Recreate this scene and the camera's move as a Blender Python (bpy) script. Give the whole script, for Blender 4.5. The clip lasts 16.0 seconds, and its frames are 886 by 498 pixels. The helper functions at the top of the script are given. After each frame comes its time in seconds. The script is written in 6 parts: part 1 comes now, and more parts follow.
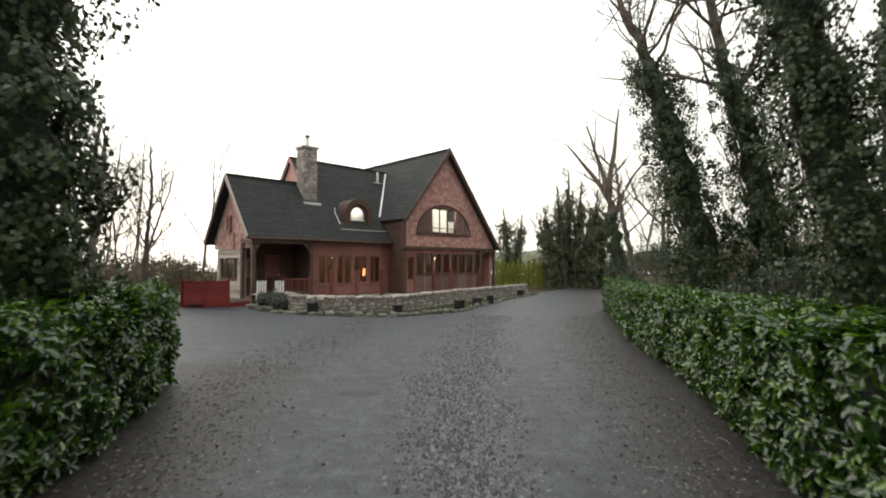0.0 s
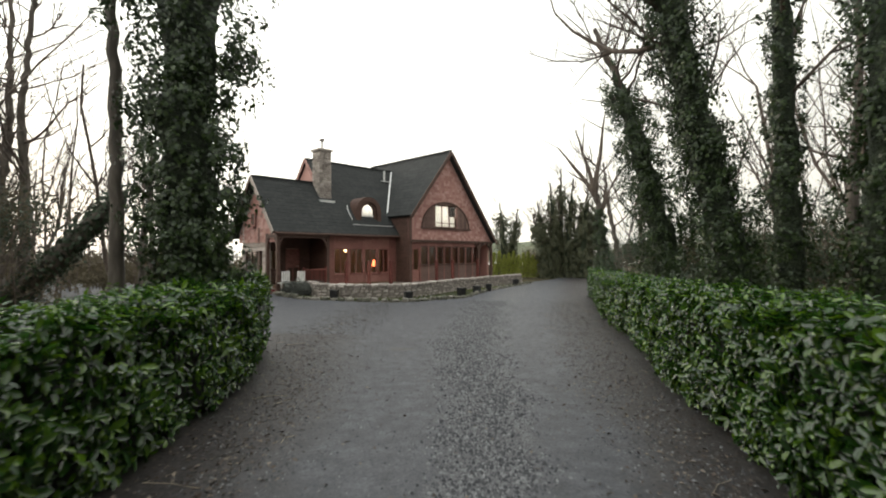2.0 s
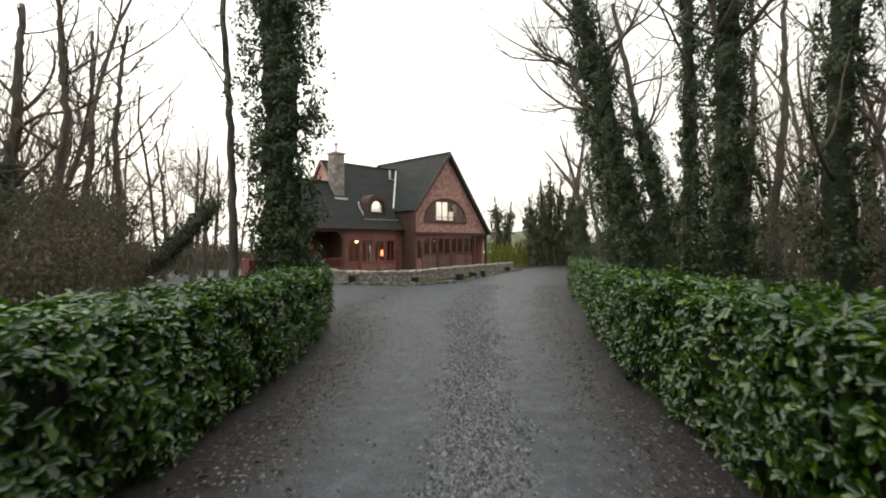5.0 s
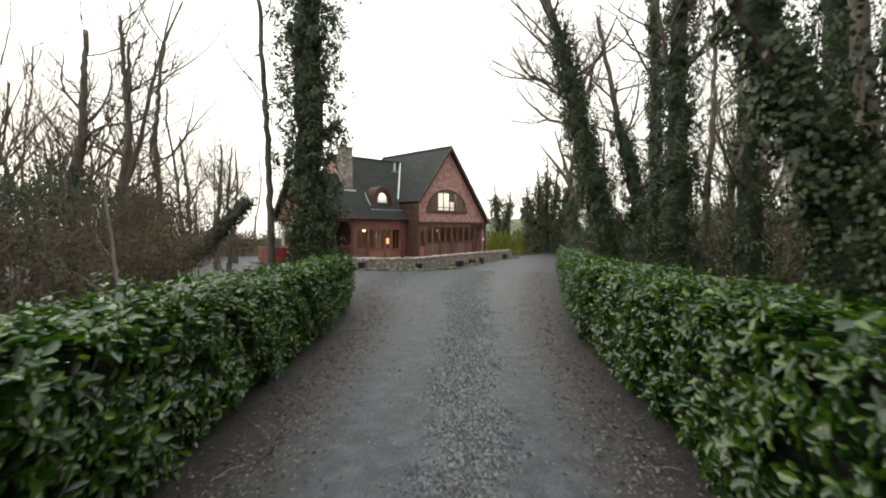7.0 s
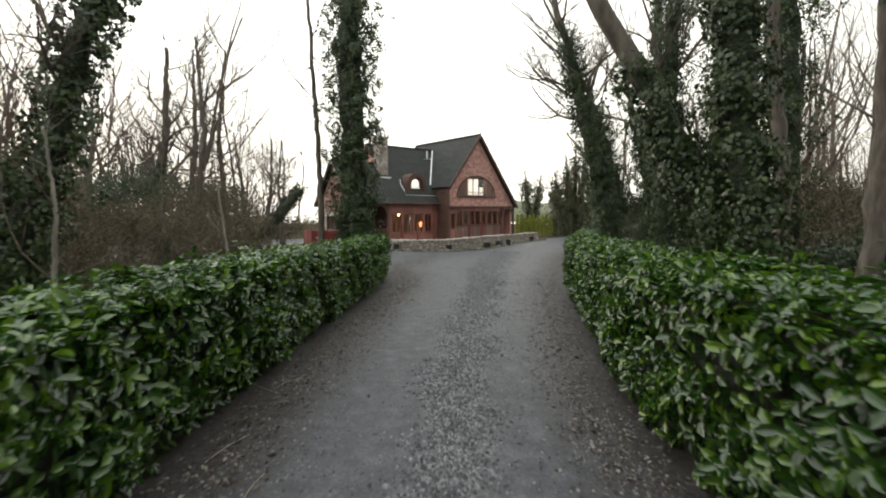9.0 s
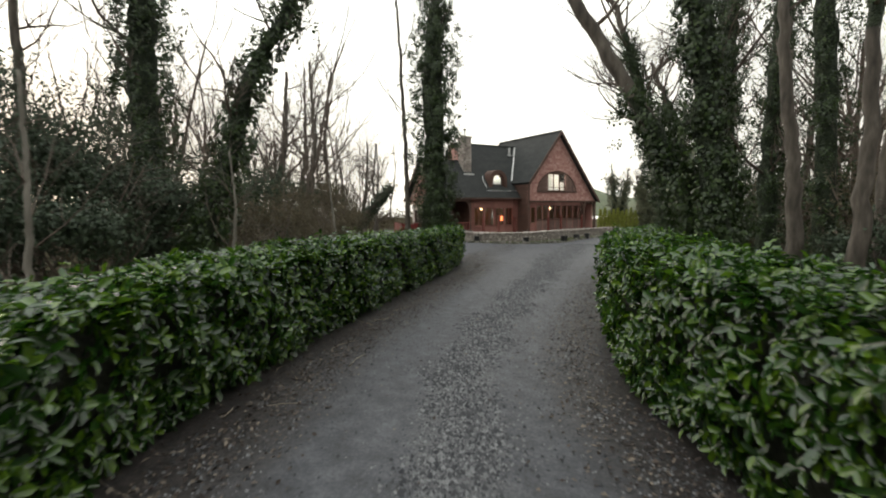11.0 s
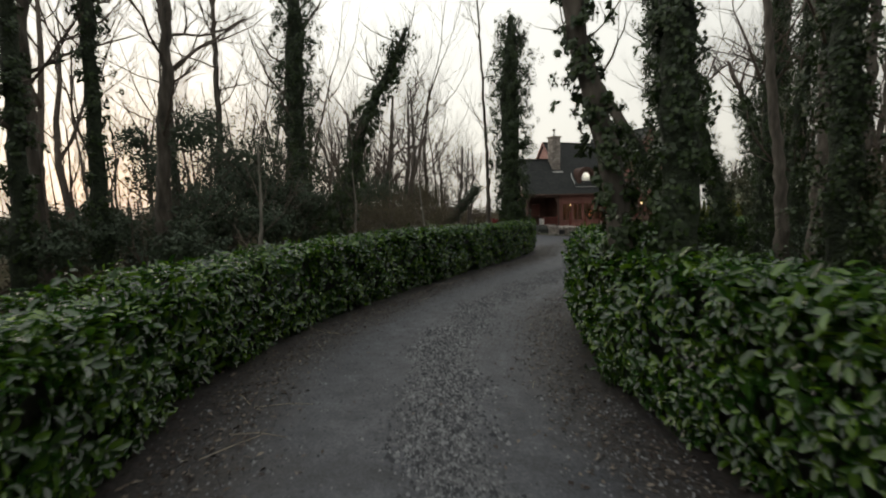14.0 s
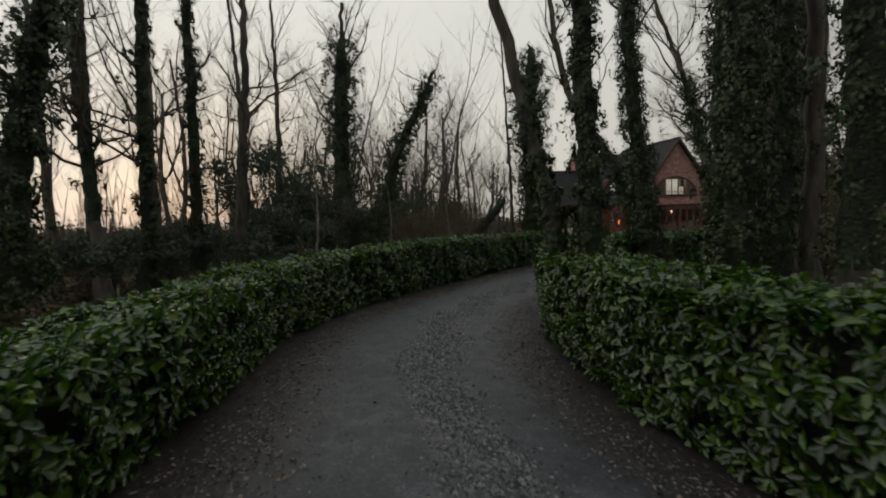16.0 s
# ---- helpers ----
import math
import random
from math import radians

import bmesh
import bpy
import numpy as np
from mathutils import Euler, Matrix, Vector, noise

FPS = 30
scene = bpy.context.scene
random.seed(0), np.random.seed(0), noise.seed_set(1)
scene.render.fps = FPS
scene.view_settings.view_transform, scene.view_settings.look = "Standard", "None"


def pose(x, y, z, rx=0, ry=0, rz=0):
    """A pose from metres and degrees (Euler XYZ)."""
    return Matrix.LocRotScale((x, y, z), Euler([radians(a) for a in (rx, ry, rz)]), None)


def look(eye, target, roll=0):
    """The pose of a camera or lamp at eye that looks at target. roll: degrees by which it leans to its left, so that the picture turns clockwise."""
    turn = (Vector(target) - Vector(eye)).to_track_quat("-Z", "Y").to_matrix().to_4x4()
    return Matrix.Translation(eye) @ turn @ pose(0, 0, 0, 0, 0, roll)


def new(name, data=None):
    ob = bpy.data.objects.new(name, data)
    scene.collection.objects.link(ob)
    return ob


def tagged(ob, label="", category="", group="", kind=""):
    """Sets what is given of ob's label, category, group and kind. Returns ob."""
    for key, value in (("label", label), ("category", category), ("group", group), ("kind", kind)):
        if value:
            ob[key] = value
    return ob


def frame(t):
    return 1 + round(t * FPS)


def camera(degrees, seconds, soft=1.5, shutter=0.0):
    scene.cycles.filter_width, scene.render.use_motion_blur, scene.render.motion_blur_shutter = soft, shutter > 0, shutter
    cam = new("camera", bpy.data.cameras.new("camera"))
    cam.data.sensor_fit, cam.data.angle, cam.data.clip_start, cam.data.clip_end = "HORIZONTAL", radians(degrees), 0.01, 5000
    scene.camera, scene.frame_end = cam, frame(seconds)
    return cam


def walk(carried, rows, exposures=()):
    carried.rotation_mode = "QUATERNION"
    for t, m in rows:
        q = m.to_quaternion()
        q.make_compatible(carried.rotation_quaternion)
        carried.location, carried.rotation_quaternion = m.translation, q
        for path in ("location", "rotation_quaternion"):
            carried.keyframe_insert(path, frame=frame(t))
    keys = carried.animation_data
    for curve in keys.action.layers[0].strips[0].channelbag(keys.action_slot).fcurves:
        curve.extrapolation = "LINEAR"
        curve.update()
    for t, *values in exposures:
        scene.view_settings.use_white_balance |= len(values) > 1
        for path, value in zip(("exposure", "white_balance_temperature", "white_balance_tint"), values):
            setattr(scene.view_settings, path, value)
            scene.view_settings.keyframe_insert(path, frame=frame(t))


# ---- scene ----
cam = camera(85.5, 16.0, soft=2.0, shutter=0.5)
PATH = [
    (0, (0.058, -0.195, 1.759), (-0.001, 1.804, 1.821), -0.04),
    (0.5, (0.002, -0.843, 1.761), (-0.052, 1.156, 1.816), -0.14),
    (1, (-0.113, -1.651, 1.796), (-0.162, 0.348, 1.839), -0.23),
    (1.5, (-0.201, -2.292, 1.798), (-0.246, -0.293, 1.832), -0.23),
    (2, (-0.258, -2.972, 1.815), (-0.300, -0.973, 1.839), -0.13),
    (2.5, (-0.309, -3.572, 1.831), (-0.345, -1.572, 1.848), -0.02),
    (3, (-0.327, -4.288, 1.857), (-0.362, -2.289, 1.864), -0.02),
    (3.5, (-0.332, -4.910, 1.869), (-0.366, -2.911, 1.869), -0.22),
    (4, (-0.342, -5.619, 1.885), (-0.375, -3.619, 1.879), -0.22),
    (6.5, (-0.424, -8.679, 2.089), (-0.451, -6.680, 2.025), -0.22),
    (7, (-0.324, -9.320, 2.111), (-0.362, -7.322, 2.032), -0.13),
    (7.5, (-0.239, -10.020, 2.085), (-0.291, -8.023, 1.991), -0.03),
    (8, (-0.156, -10.540, 2.122), (-0.235, -8.545, 2.004), -0.05),
    (10.5, (0.844, -13.483, 2.044), (0.403, -11.539, 1.882), -0.78),
    (11, (1.145, -13.971, 2.064), (0.601, -12.054, 1.901), -0.54),
    (11.5, (1.557, -14.674, 2.081), (0.919, -12.786, 1.918), -0.59),
    (12, (1.936, -15.163, 2.052), (1.193, -13.313, 1.889), -0.74),
    (12.5, (2.301, -15.656, 2.052), (1.476, -13.841, 1.889), -1.08),
    (13, (2.713, -16.087, 2.055), (1.823, -14.303, 1.891), -1.31),
    (13.5, (3.057, -16.591, 2.108), (2.142, -14.821, 1.936), -1.52),
    (14, (3.569, -17.166, 2.141), (2.620, -15.414, 1.967), -1.44),
    (14.5, (4.030, -17.655, 2.104), (3.050, -15.920, 1.940), -1.75),
    (15, (4.492, -18.192, 2.180), (3.480, -16.474, 2.021), -1.86),
    (15.5, (4.935, -18.730, 2.255), (3.891, -17.031, 2.104), -1.88),
    (16, (5.469, -19.170, 2.249), (4.373, -17.503, 2.118), -1.90),
]
# the picture darkens as the camera backs under the trees
EXPOSURE = [(0.0, -0.18), (4.2, -0.2), (6.5, -0.04), (8.0, 0.0), (10.5, -0.2), (11.5, -0.38), (12.5, -0.5), (13.0, -0.66), (13.5, -0.86), (14.0, -1.1), (14.5, -1.3), (15.0, -1.47), (16.0, -1.74)]
walk(cam, [(t, look(eye, target, roll)) for t, eye, target, roll in PATH], EXPOSURE)

# ---- world and sun: bright overcast dusk, the last glow low in the west ----
SUN_AZ, SUN_EL = -62.0, 3.0
world = bpy.data.worlds.new("dusk")
scene.world = world
world.use_nodes = True
wn, wl = world.node_tree.nodes, world.node_tree.links
wn.clear()
sky = wn.new("ShaderNodeTexSky")
sky.sky_type, sky.sun_disc = "NISHITA", False
sky.sun_elevation, sky.sun_rotation = radians(SUN_EL), radians(SUN_AZ)
sky.air_density, sky.dust_density = 1.0, 2.0
cloud = wn.new("ShaderNodeTexNoise")
cloud.inputs["Scale"].default_value, cloud.inputs["Detail"].default_value = 1.2, 4
ramp = wn.new("ShaderNodeValToRGB")
ramp.color_ramp.elements[0].position, ramp.color_ramp.elements[0].color = 0.25, (1.56, 1.52, 1.37, 1)
ramp.color_ramp.elements[1].position, ramp.color_ramp.elements[1].color = 0.75, (1.68, 1.63, 1.47, 1)
bg_sky, bg_cloud, add, out = wn.new("ShaderNodeBackground"), wn.new("ShaderNodeBackground"), wn.new("ShaderNodeAddShader"), wn.new("ShaderNodeOutputWorld")
bg_sky.inputs[1].default_value, bg_cloud.inputs[1].default_value = 0.035, 1.0
wl.new(cloud.outputs["Fac"], ramp.inputs[0])
wco, wdot, wmap = wn.new("ShaderNodeTexCoord"), wn.new("ShaderNodeVectorMath"), wn.new("ShaderNodeMapRange")
wdot.operation = "DOT_PRODUCT"
wdot.inputs[1].default_value = (math.sin(radians(-75)), math.cos(radians(-75)), 1.3)
wl.new(wco.outputs["Generated"], wdot.inputs[0])
wl.new(wdot.outputs["Value"], wmap.inputs[0])
wmap.inputs[1].default_value, wmap.inputs[2].default_value, wmap.inputs[3].default_value, wmap.inputs[4].default_value = -1.0, 2.0, 0.3, 1.95
wl.new(wmap.outputs[0], bg_cloud.inputs[1])
wl.new(sky.outputs[0], bg_sky.inputs[0])
# the cloud cools from the warm horizon towards the zenith
wsep, wel, wtint = wn.new("ShaderNodeSeparateXYZ"), wn.new("ShaderNodeValToRGB"), wn.new("ShaderNodeMix")
wl.new(wco.outputs["Generated"], wsep.inputs[0])
wl.new(wsep.outputs[2], wel.inputs[0])
wel.color_ramp.elements[0].position, wel.color_ramp.elements[0].color = 0.12, (1, 1, 1, 1)
wel.color_ramp.elements[1].position, wel.color_ramp.elements[1].color = 0.8, (0.95, 1.0, 1.06, 1)
wtint.data_type, wtint.blend_type = "RGBA", "MULTIPLY"
wtint.inputs[0].default_value = 1.0
wl.new(ramp.outputs[0], wtint.inputs[6])
wl.new(wel.outputs[0], wtint.inputs[7])
wl.new(wtint.outputs[2], bg_cloud.inputs[0])
wl.new(bg_sky.outputs[0], add.inputs[0])
wl.new(bg_cloud.outputs[0], add.inputs[1])
wl.new(add.outputs[0], out.inputs[0])
sun = new("sun", bpy.data.lights.new("sun", "SUN"))
sun.data.energy, sun.data.angle, sun.data.color = 1.1, radians(30), (1.0, 0.86, 0.72)
sun.matrix_world = look((0, 0, 0), (-math.sin(radians(SUN_AZ)), -math.cos(radians(SUN_AZ)), -math.tan(radians(16))))


# ---- materials ----
def mat(name, stops, scale=8.0, detail=6.0, rough=0.8, bump=0.3, bump_scale=40.0, bump_dist=0.01, metal=0.0, spec=0.4, island=0.0, wave=None, translucent=0.0, stretch=(1, 1, 1), big=0.25):
    """Noise-driven colour at two scales, with fine relief; island: how much each loose piece differs."""
    m = bpy.data.materials.new(name)
    m.use_nodes = True
    n, l = m.node_tree.nodes, m.node_tree.links
    bsdf = n["Principled BSDF"]
    bsdf.inputs["Roughness"].default_value, bsdf.inputs["Metallic"].default_value, bsdf.inputs["Specular IOR Level"].default_value = rough, metal, spec
    co, mp = n.new("ShaderNodeTexCoord"), n.new("ShaderNodeMapping")
    mp.inputs["Scale"].default_value = stretch
    l.new(co.outputs["Object"], mp.inputs[0])
    fine, coarse, mix, cr = n.new("ShaderNodeTexNoise"), n.new("ShaderNodeTexNoise"), n.new("ShaderNodeMix"), n.new("ShaderNodeValToRGB")
    fine.inputs["Scale"].default_value, fine.inputs["Detail"].default_value = scale, detail
    coarse.inputs["Scale"].default_value, coarse.inputs["Detail"].default_value = scale * 0.13, 3
    l.new(mp.outputs[0], fine.inputs[0])
    l.new(mp.outputs[0], coarse.inputs[0])
    mix.inputs[0].default_value = big
    l.new(fine.outputs["Fac"], mix.inputs[2])
    l.new(coarse.outputs["Fac"], mix.inputs[3])
    value = mix.outputs[0]
    if island:
        geo, inf, plus, isl = n.new("ShaderNodeNewGeometry"), n.new("ShaderNodeObjectInfo"), n.new("ShaderNodeMath"), n.new("ShaderNodeMix")
        plus.operation = "ADD"
        l.new(geo.outputs["Random Per Island"], plus.inputs[0])
        l.new(inf.outputs["Random"], plus.inputs[1])
        fr = n.new("ShaderNodeMath")
        fr.operation = "FRACT"
        l.new(plus.outputs[0], fr.inputs[0])
        isl.inputs[0].default_value = island
        l.new(value, isl.inputs[2])
        l.new(fr.outputs[0], isl.inputs[3])
        value = isl.outputs[0]
    els = cr.color_ramp.elements
    lo, hi = (0.32, 0.68) if island < 0.4 else (0.1, 0.9)
    for i, c in enumerate(stops):
        p = lo + (hi - lo) * i / max(1, len(stops) - 1)
        e = els[i] if i < 2 else els.new(p)
        e.position, e.color = p, (*c, 1)
    l.new(value, cr.inputs[0])
    l.new(cr.outputs[0], bsdf.inputs["Base Color"])
    if bump:
        bn, bp = n.new("ShaderNodeTexNoise"), n.new("ShaderNodeBump")
        bn.inputs["Scale"].default_value, bn.inputs["Detail"].default_value = bump_scale, 5
        bp.inputs["Strength"].default_value, bp.inputs["Distance"].default_value = bump, bump_dist
        l.new(mp.outputs[0], bn.inputs[0])
        l.new(bn.outputs["Fac"], bp.inputs["Height"])
        l.new(bp.outputs[0], bsdf.inputs["Normal"])
    if translucent:
        tr, ms = n.new("ShaderNodeBsdfTranslucent"), n.new("ShaderNodeMixShader")
        ms.inputs[0].default_value = translucent
        l.new(cr.outputs[0], tr.inputs[0])
        l.new(bsdf.outputs[0], ms.inputs[1])
        l.new(tr.outputs[0], ms.inputs[2])
        l.new(ms.outputs[0], n["Material Output"].inputs[0])
    return m


def gravel_mat():
    """Compacted wheel tracks, loose paler chippings between and beside them; UV x runs across the lane."""
    m = mat("gravel_drive", [(0.012, 0.013, 0.0165), (0.038, 0.0405, 0.0495), (0.092, 0.096, 0.109)], scale=34, detail=12.0, rough=0.58, bump=0.0, big=0.5)
    n, l = m.node_tree.nodes, m.node_tree.links
    bsdf = n["Principled BSDF"]
    co = n.new("ShaderNodeTexCoord")
    vor = n.new("ShaderNodeTexVoronoi")
    vor.inputs["Scale"].default_value = 58
    l.new(co.outputs["Object"], vor.inputs[0])
    stone = n.new("ShaderNodeValToRGB")
    stone.color_ramp.elements[0].color, stone.color_ramp.elements[1].color = (0.014, 0.015, 0.018, 1), (0.125, 0.128, 0.135, 1)
    sep = n.new("ShaderNodeSeparateColor")
    l.new(vor.outputs["Color"], sep.inputs[0])
    l.new(sep.outputs[0], stone.inputs[0])
    uv = n.new("ShaderNodeUVMap")
    uv.uv_map = "lane"
    sx = n.new("ShaderNodeSeparateXYZ")
    l.new(uv.outputs[0], sx.inputs[0])
    wob = n.new("ShaderNodeTexNoise")
    wob.inputs["Scale"].default_value, wob.inputs["Detail"].default_value = 1.6, 10
    wob.inputs["Roughness"].default_value = 0.65
    l.new(co.outputs["Object"], wob.inputs[0])
    addn = n.new("ShaderNodeMath")
    addn.operation, addn.inputs[1].default_value = "MULTIPLY_ADD", 0.2
    l.new(wob.outputs["Fac"], addn.inputs[0])
    l.new(sx.outputs[0], addn.inputs[2])
    band = n.new("ShaderNodeValToRGB")
    el = band.color_ramp.elements
    el[0].position, el[0].color = 0.0, (0.5, 0.5, 0.5, 1)
    el[1].position, el[1].color = 0.2, (0.28, 0.28, 0.28, 1)
    for p, v in ((0.38, 0.1), (0.54, 0.12), (0.575, 0.85), (0.675, 0.85), (0.715, 0.14), (0.84, 0.12), (0.9, 0.45)):
        e = el.new(p)
        e.color = (v, v, v, 1)
    l.new(addn.outputs[0], band.inputs[0])
    mx = n.new("ShaderNodeMix")
    mx.data_type = "RGBA"
    l.new(band.outputs[0], mx.inputs[0])
    l.new(bsdf.inputs["Base Color"].links[0].from_socket, mx.inputs[6])
    l.new(stone.outputs[0], mx.inputs[7])
    soil = n.new("ShaderNodeValToRGB")
    se = soil.color_ramp.elements
    se[0].position, se[0].color, se[1].position, se[1].color = 0.26, (0.92, 0.92, 0.92, 1), 0.39, (0, 0, 0, 1)
    for p, v in ((0.8, 0.0), (0.92, 0.92)):
        e = se.new(min(p, 1.0))
        e.color = (v, v, v, 1)
    l.new(addn.outputs[0], soil.inputs[0])
    mx2 = n.new("ShaderNodeMix")
    mx2.data_type = "RGBA"
    l.new(soil.outputs[0], mx2.inputs[0])
    l.new(mx.outputs[2], mx2.inputs[6])
    earth = n.new("ShaderNodeTexNoise")
    earth.inputs["Scale"].default_value, earth.inputs["Detail"].default_value = 25, 6
    er = n.new("ShaderNodeValToRGB")
    er.color_ramp.elements[0].position, er.color_ramp.elements[0].color = 0.35, (0.008, 0.0065, 0.006, 1)
    er.color_ramp.elements[1].position, er.color_ramp.elements[1].color = 0.68, (0.048, 0.039, 0.036, 1)
    l.new(co.outputs["Object"], earth.inputs[0])
    l.new(earth.outputs["Fac"], er.inputs[0])
    l.new(er.outputs[0], mx2.inputs[7])
    l.new(mx2.outputs[2], bsdf.inputs["Base Color"])
    bp = n.new("ShaderNodeBump")
    bp.inputs["Strength"].default_value, bp.inputs["Distance"].default_value = 0.85, 0.015
    hm = n.new("ShaderNodeMath")
    hm.operation = "MULTIPLY"
    l.new(sep.outputs[0], hm.inputs[0])
    hb = n.new("ShaderNodeMath")
    hb.operation, hb.inputs[1].default_value = "ADD", 0.4
    l.new(band.outputs[0], hb.inputs[0])
    l.new(hb.outputs[0], hm.inputs[1])
    l.new(hm.outputs[0], bp.inputs["Height"])
    l.new(bp.outputs[0], bsdf.inputs["Normal"])
    return m


def glass_mat():
    m = bpy.data.materials.new("window_glass")
    m.use_nodes = True
    b = m.node_tree.nodes["Principled BSDF"]
    b.inputs["Base Color"].default_value = (0.9, 0.95, 0.95, 1)
    b.inputs["Transmission Weight"].default_value, b.inputs["Roughness"].default_value, b.inputs["IOR"].default_value = 1.0, 0.02, 1.5
    return m


def glow_mat(name, colour, strength):
    m = bpy.data.materials.new(name)
    m.use_nodes = True
    b = m.node_tree.nodes["Principled BSDF"]
    b.inputs["Base Color"].default_value = (*colour, 1)
    b.inputs["Emission Color"].default_value, b.inputs["Emission Strength"].default_value = (*colour, 1), strength
    return m


GRAVEL = gravel_mat()
SOIL = mat("woodland_floor", [(0.02, 0.017, 0.012), (0.05, 0.045, 0.025), (0.09, 0.075, 0.05)], scale=6, bump=0.8, bump_scale=30, bump_dist=0.04, rough=1.0, spec=0.05)
GRASS = mat("grass", [(0.05, 0.07, 0.02), (0.1, 0.12, 0.04), (0.16, 0.16, 0.07)], scale=20, bump=0.6, island=0.3)
LAUREL = mat("laurel_leaf", [(0.007, 0.024, 0.004), (0.023, 0.074, 0.007), (0.15, 0.262, 0.012)], scale=5, rough=0.18, bump=0.08, spec=0.88, island=0.5, translucent=0.34)
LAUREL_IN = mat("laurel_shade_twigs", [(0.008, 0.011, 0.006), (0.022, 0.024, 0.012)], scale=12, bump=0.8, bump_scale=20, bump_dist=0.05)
IVY = mat("ivy_leaf", [(0.01, 0.022, 0.007), (0.024, 0.045, 0.012), (0.06, 0.095, 0.022)], scale=4, rough=0.33, bump=0.1, spec=0.38, island=0.5, translucent=0.15)
# ivy for the far pollards, with distance haze put into its paler colour
POLLARD = mat("dusty_ivy_leaf", [(0.04, 0.048, 0.024), (0.08, 0.088, 0.045), (0.14, 0.14, 0.08)], scale=4, rough=0.5, bump=0.1, island=0.5, translucent=0.15)
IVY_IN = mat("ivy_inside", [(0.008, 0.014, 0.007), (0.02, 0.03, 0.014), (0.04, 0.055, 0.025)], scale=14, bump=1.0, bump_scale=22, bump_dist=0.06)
IVY_DARK = mat("evergreen_leaf", [(0.028, 0.045, 0.026), (0.058, 0.086, 0.045)], scale=4, rough=0.5, bump=0.1, island=0.5, translucent=0.1)
BARK = mat("bark", [(0.035, 0.03, 0.025), (0.088, 0.074, 0.061), (0.16, 0.138, 0.115)], scale=9, bump=0.8, bump_scale=14, bump_dist=0.03, stretch=(1, 1, 0.25))
PALEBARK = mat("pale_sapling_bark", [(0.13, 0.118, 0.1), (0.26, 0.238, 0.205)], scale=9, bump=0.4, stretch=(1, 1, 0.3))
TWIG = mat("twig_bark", [(0.07, 0.055, 0.045), (0.16, 0.125, 0.1)], scale=9, bump=0.3)
SCRUB = mat("winter_scrub", [(0.055, 0.047, 0.03), (0.105, 0.09, 0.055), (0.17, 0.135, 0.09)], scale=3, bump=0.2, island=0.5, translucent=0.2)
STRAW = mat("dry_twig", [(0.2, 0.16, 0.12), (0.42, 0.36, 0.28)], scale=9, bump=0.3)
DAMP = mat("damp_earth", [(0.012, 0.011, 0.011), (0.03, 0.028, 0.028), (0.05, 0.047, 0.045)], scale=16, rough=0.5, bump=0.9, bump_scale=40, bump_dist=0.02)
LITTER = mat("dead_leaf", [(0.022, 0.014, 0.011), (0.055, 0.041, 0.033), (0.22, 0.185, 0.15)], scale=6, bump=0.2, island=0.7)
PEBBLE = mat("stone_chipping", [(0.02, 0.0215, 0.026), (0.06, 0.061, 0.066), (0.22, 0.222, 0.228)], scale=10, bump=0.3, island=0.7)
ROOF = mat("slate_roof", [(0.026, 0.028, 0.028), (0.035, 0.037, 0.037), (0.045, 0.047, 0.046)], scale=5, rough=0.85, bump=0.4, bump_scale=30, spec=0.15, island=0.15)
SHAKE = mat("red_cedar_shingle", [(0.28, 0.13, 0.112), (0.42, 0.225, 0.195), (0.58, 0.39, 0.345)], scale=10, bump=0.4, bump_scale=30, island=0.5)
REDWOOD = mat("red_stained_timber", [(0.15, 0.06, 0.05), (0.25, 0.108, 0.09), (0.34, 0.17, 0.145)], scale=6, bump=0.3, stretch=(1, 1, 4), rough=0.6, island=0.2)
REDFENCE = mat("bright_red_fence_paint", [(0.15, 0.018, 0.016), (0.21, 0.03, 0.026)], scale=6, bump=0.3, rough=0.6, island=0.3)
REDPOST = mat("dull_red_post_stain", [(0.09, 0.022, 0.018), (0.15, 0.04, 0.032), (0.2, 0.07, 0.055)], scale=6, bump=0.3, rough=0.65, stretch=(1, 1, 4), island=0.3)
DARKWOOD = mat("dark_brown_timber", [(0.04, 0.021, 0.016), (0.085, 0.046, 0.035), (0.12, 0.068, 0.054)], scale=6, bump=0.4, stretch=(1, 1, 4), rough=0.65)
CLAP = mat("weathered_clapboard", [(0.24, 0.2, 0.175), (0.37, 0.32, 0.285), (0.5, 0.44, 0.4)], scale=6, bump=0.4, stretch=(1, 1, 5), island=0.3)
STONE = mat("rubble_stone", [(0.15, 0.13, 0.115), (0.3, 0.262, 0.235), (0.52, 0.465, 0.42)], scale=6, bump=0.8, bump_scale=18, bump_dist=0.02, island=0.5)
MOSSY = mat("mossy_fieldstone", [(0.05, 0.055, 0.035), (0.12, 0.115, 0.09), (0.3, 0.28, 0.25)], scale=7, bump=0.8, bump_scale=18, bump_dist=0.02, island=0.4)
MORTAR = mat("mortar", [(0.12, 0.105, 0.088), (0.22, 0.195, 0.165)], scale=20, bump=0.6)
LEAD = mat("pale_metal_flashing", [(0.5, 0.5, 0.5), (0.68, 0.68, 0.67)], scale=5, rough=0.45, metal=0.3, bump=0.1)
BLACK = mat("black_plastic", [(0.01, 0.01, 0.01), (0.02, 0.02, 0.02)], scale=9, rough=0.5, bump=0.1)
WHITE = mat("white_paint", [(0.7, 0.69, 0.66), (0.82, 0.81, 0.79)], scale=9, rough=0.5, bump=0.15)
PLASTER = mat("warm_plaster", [(0.34, 0.27, 0.21), (0.46, 0.37, 0.29)], scale=4, bump=0.1)
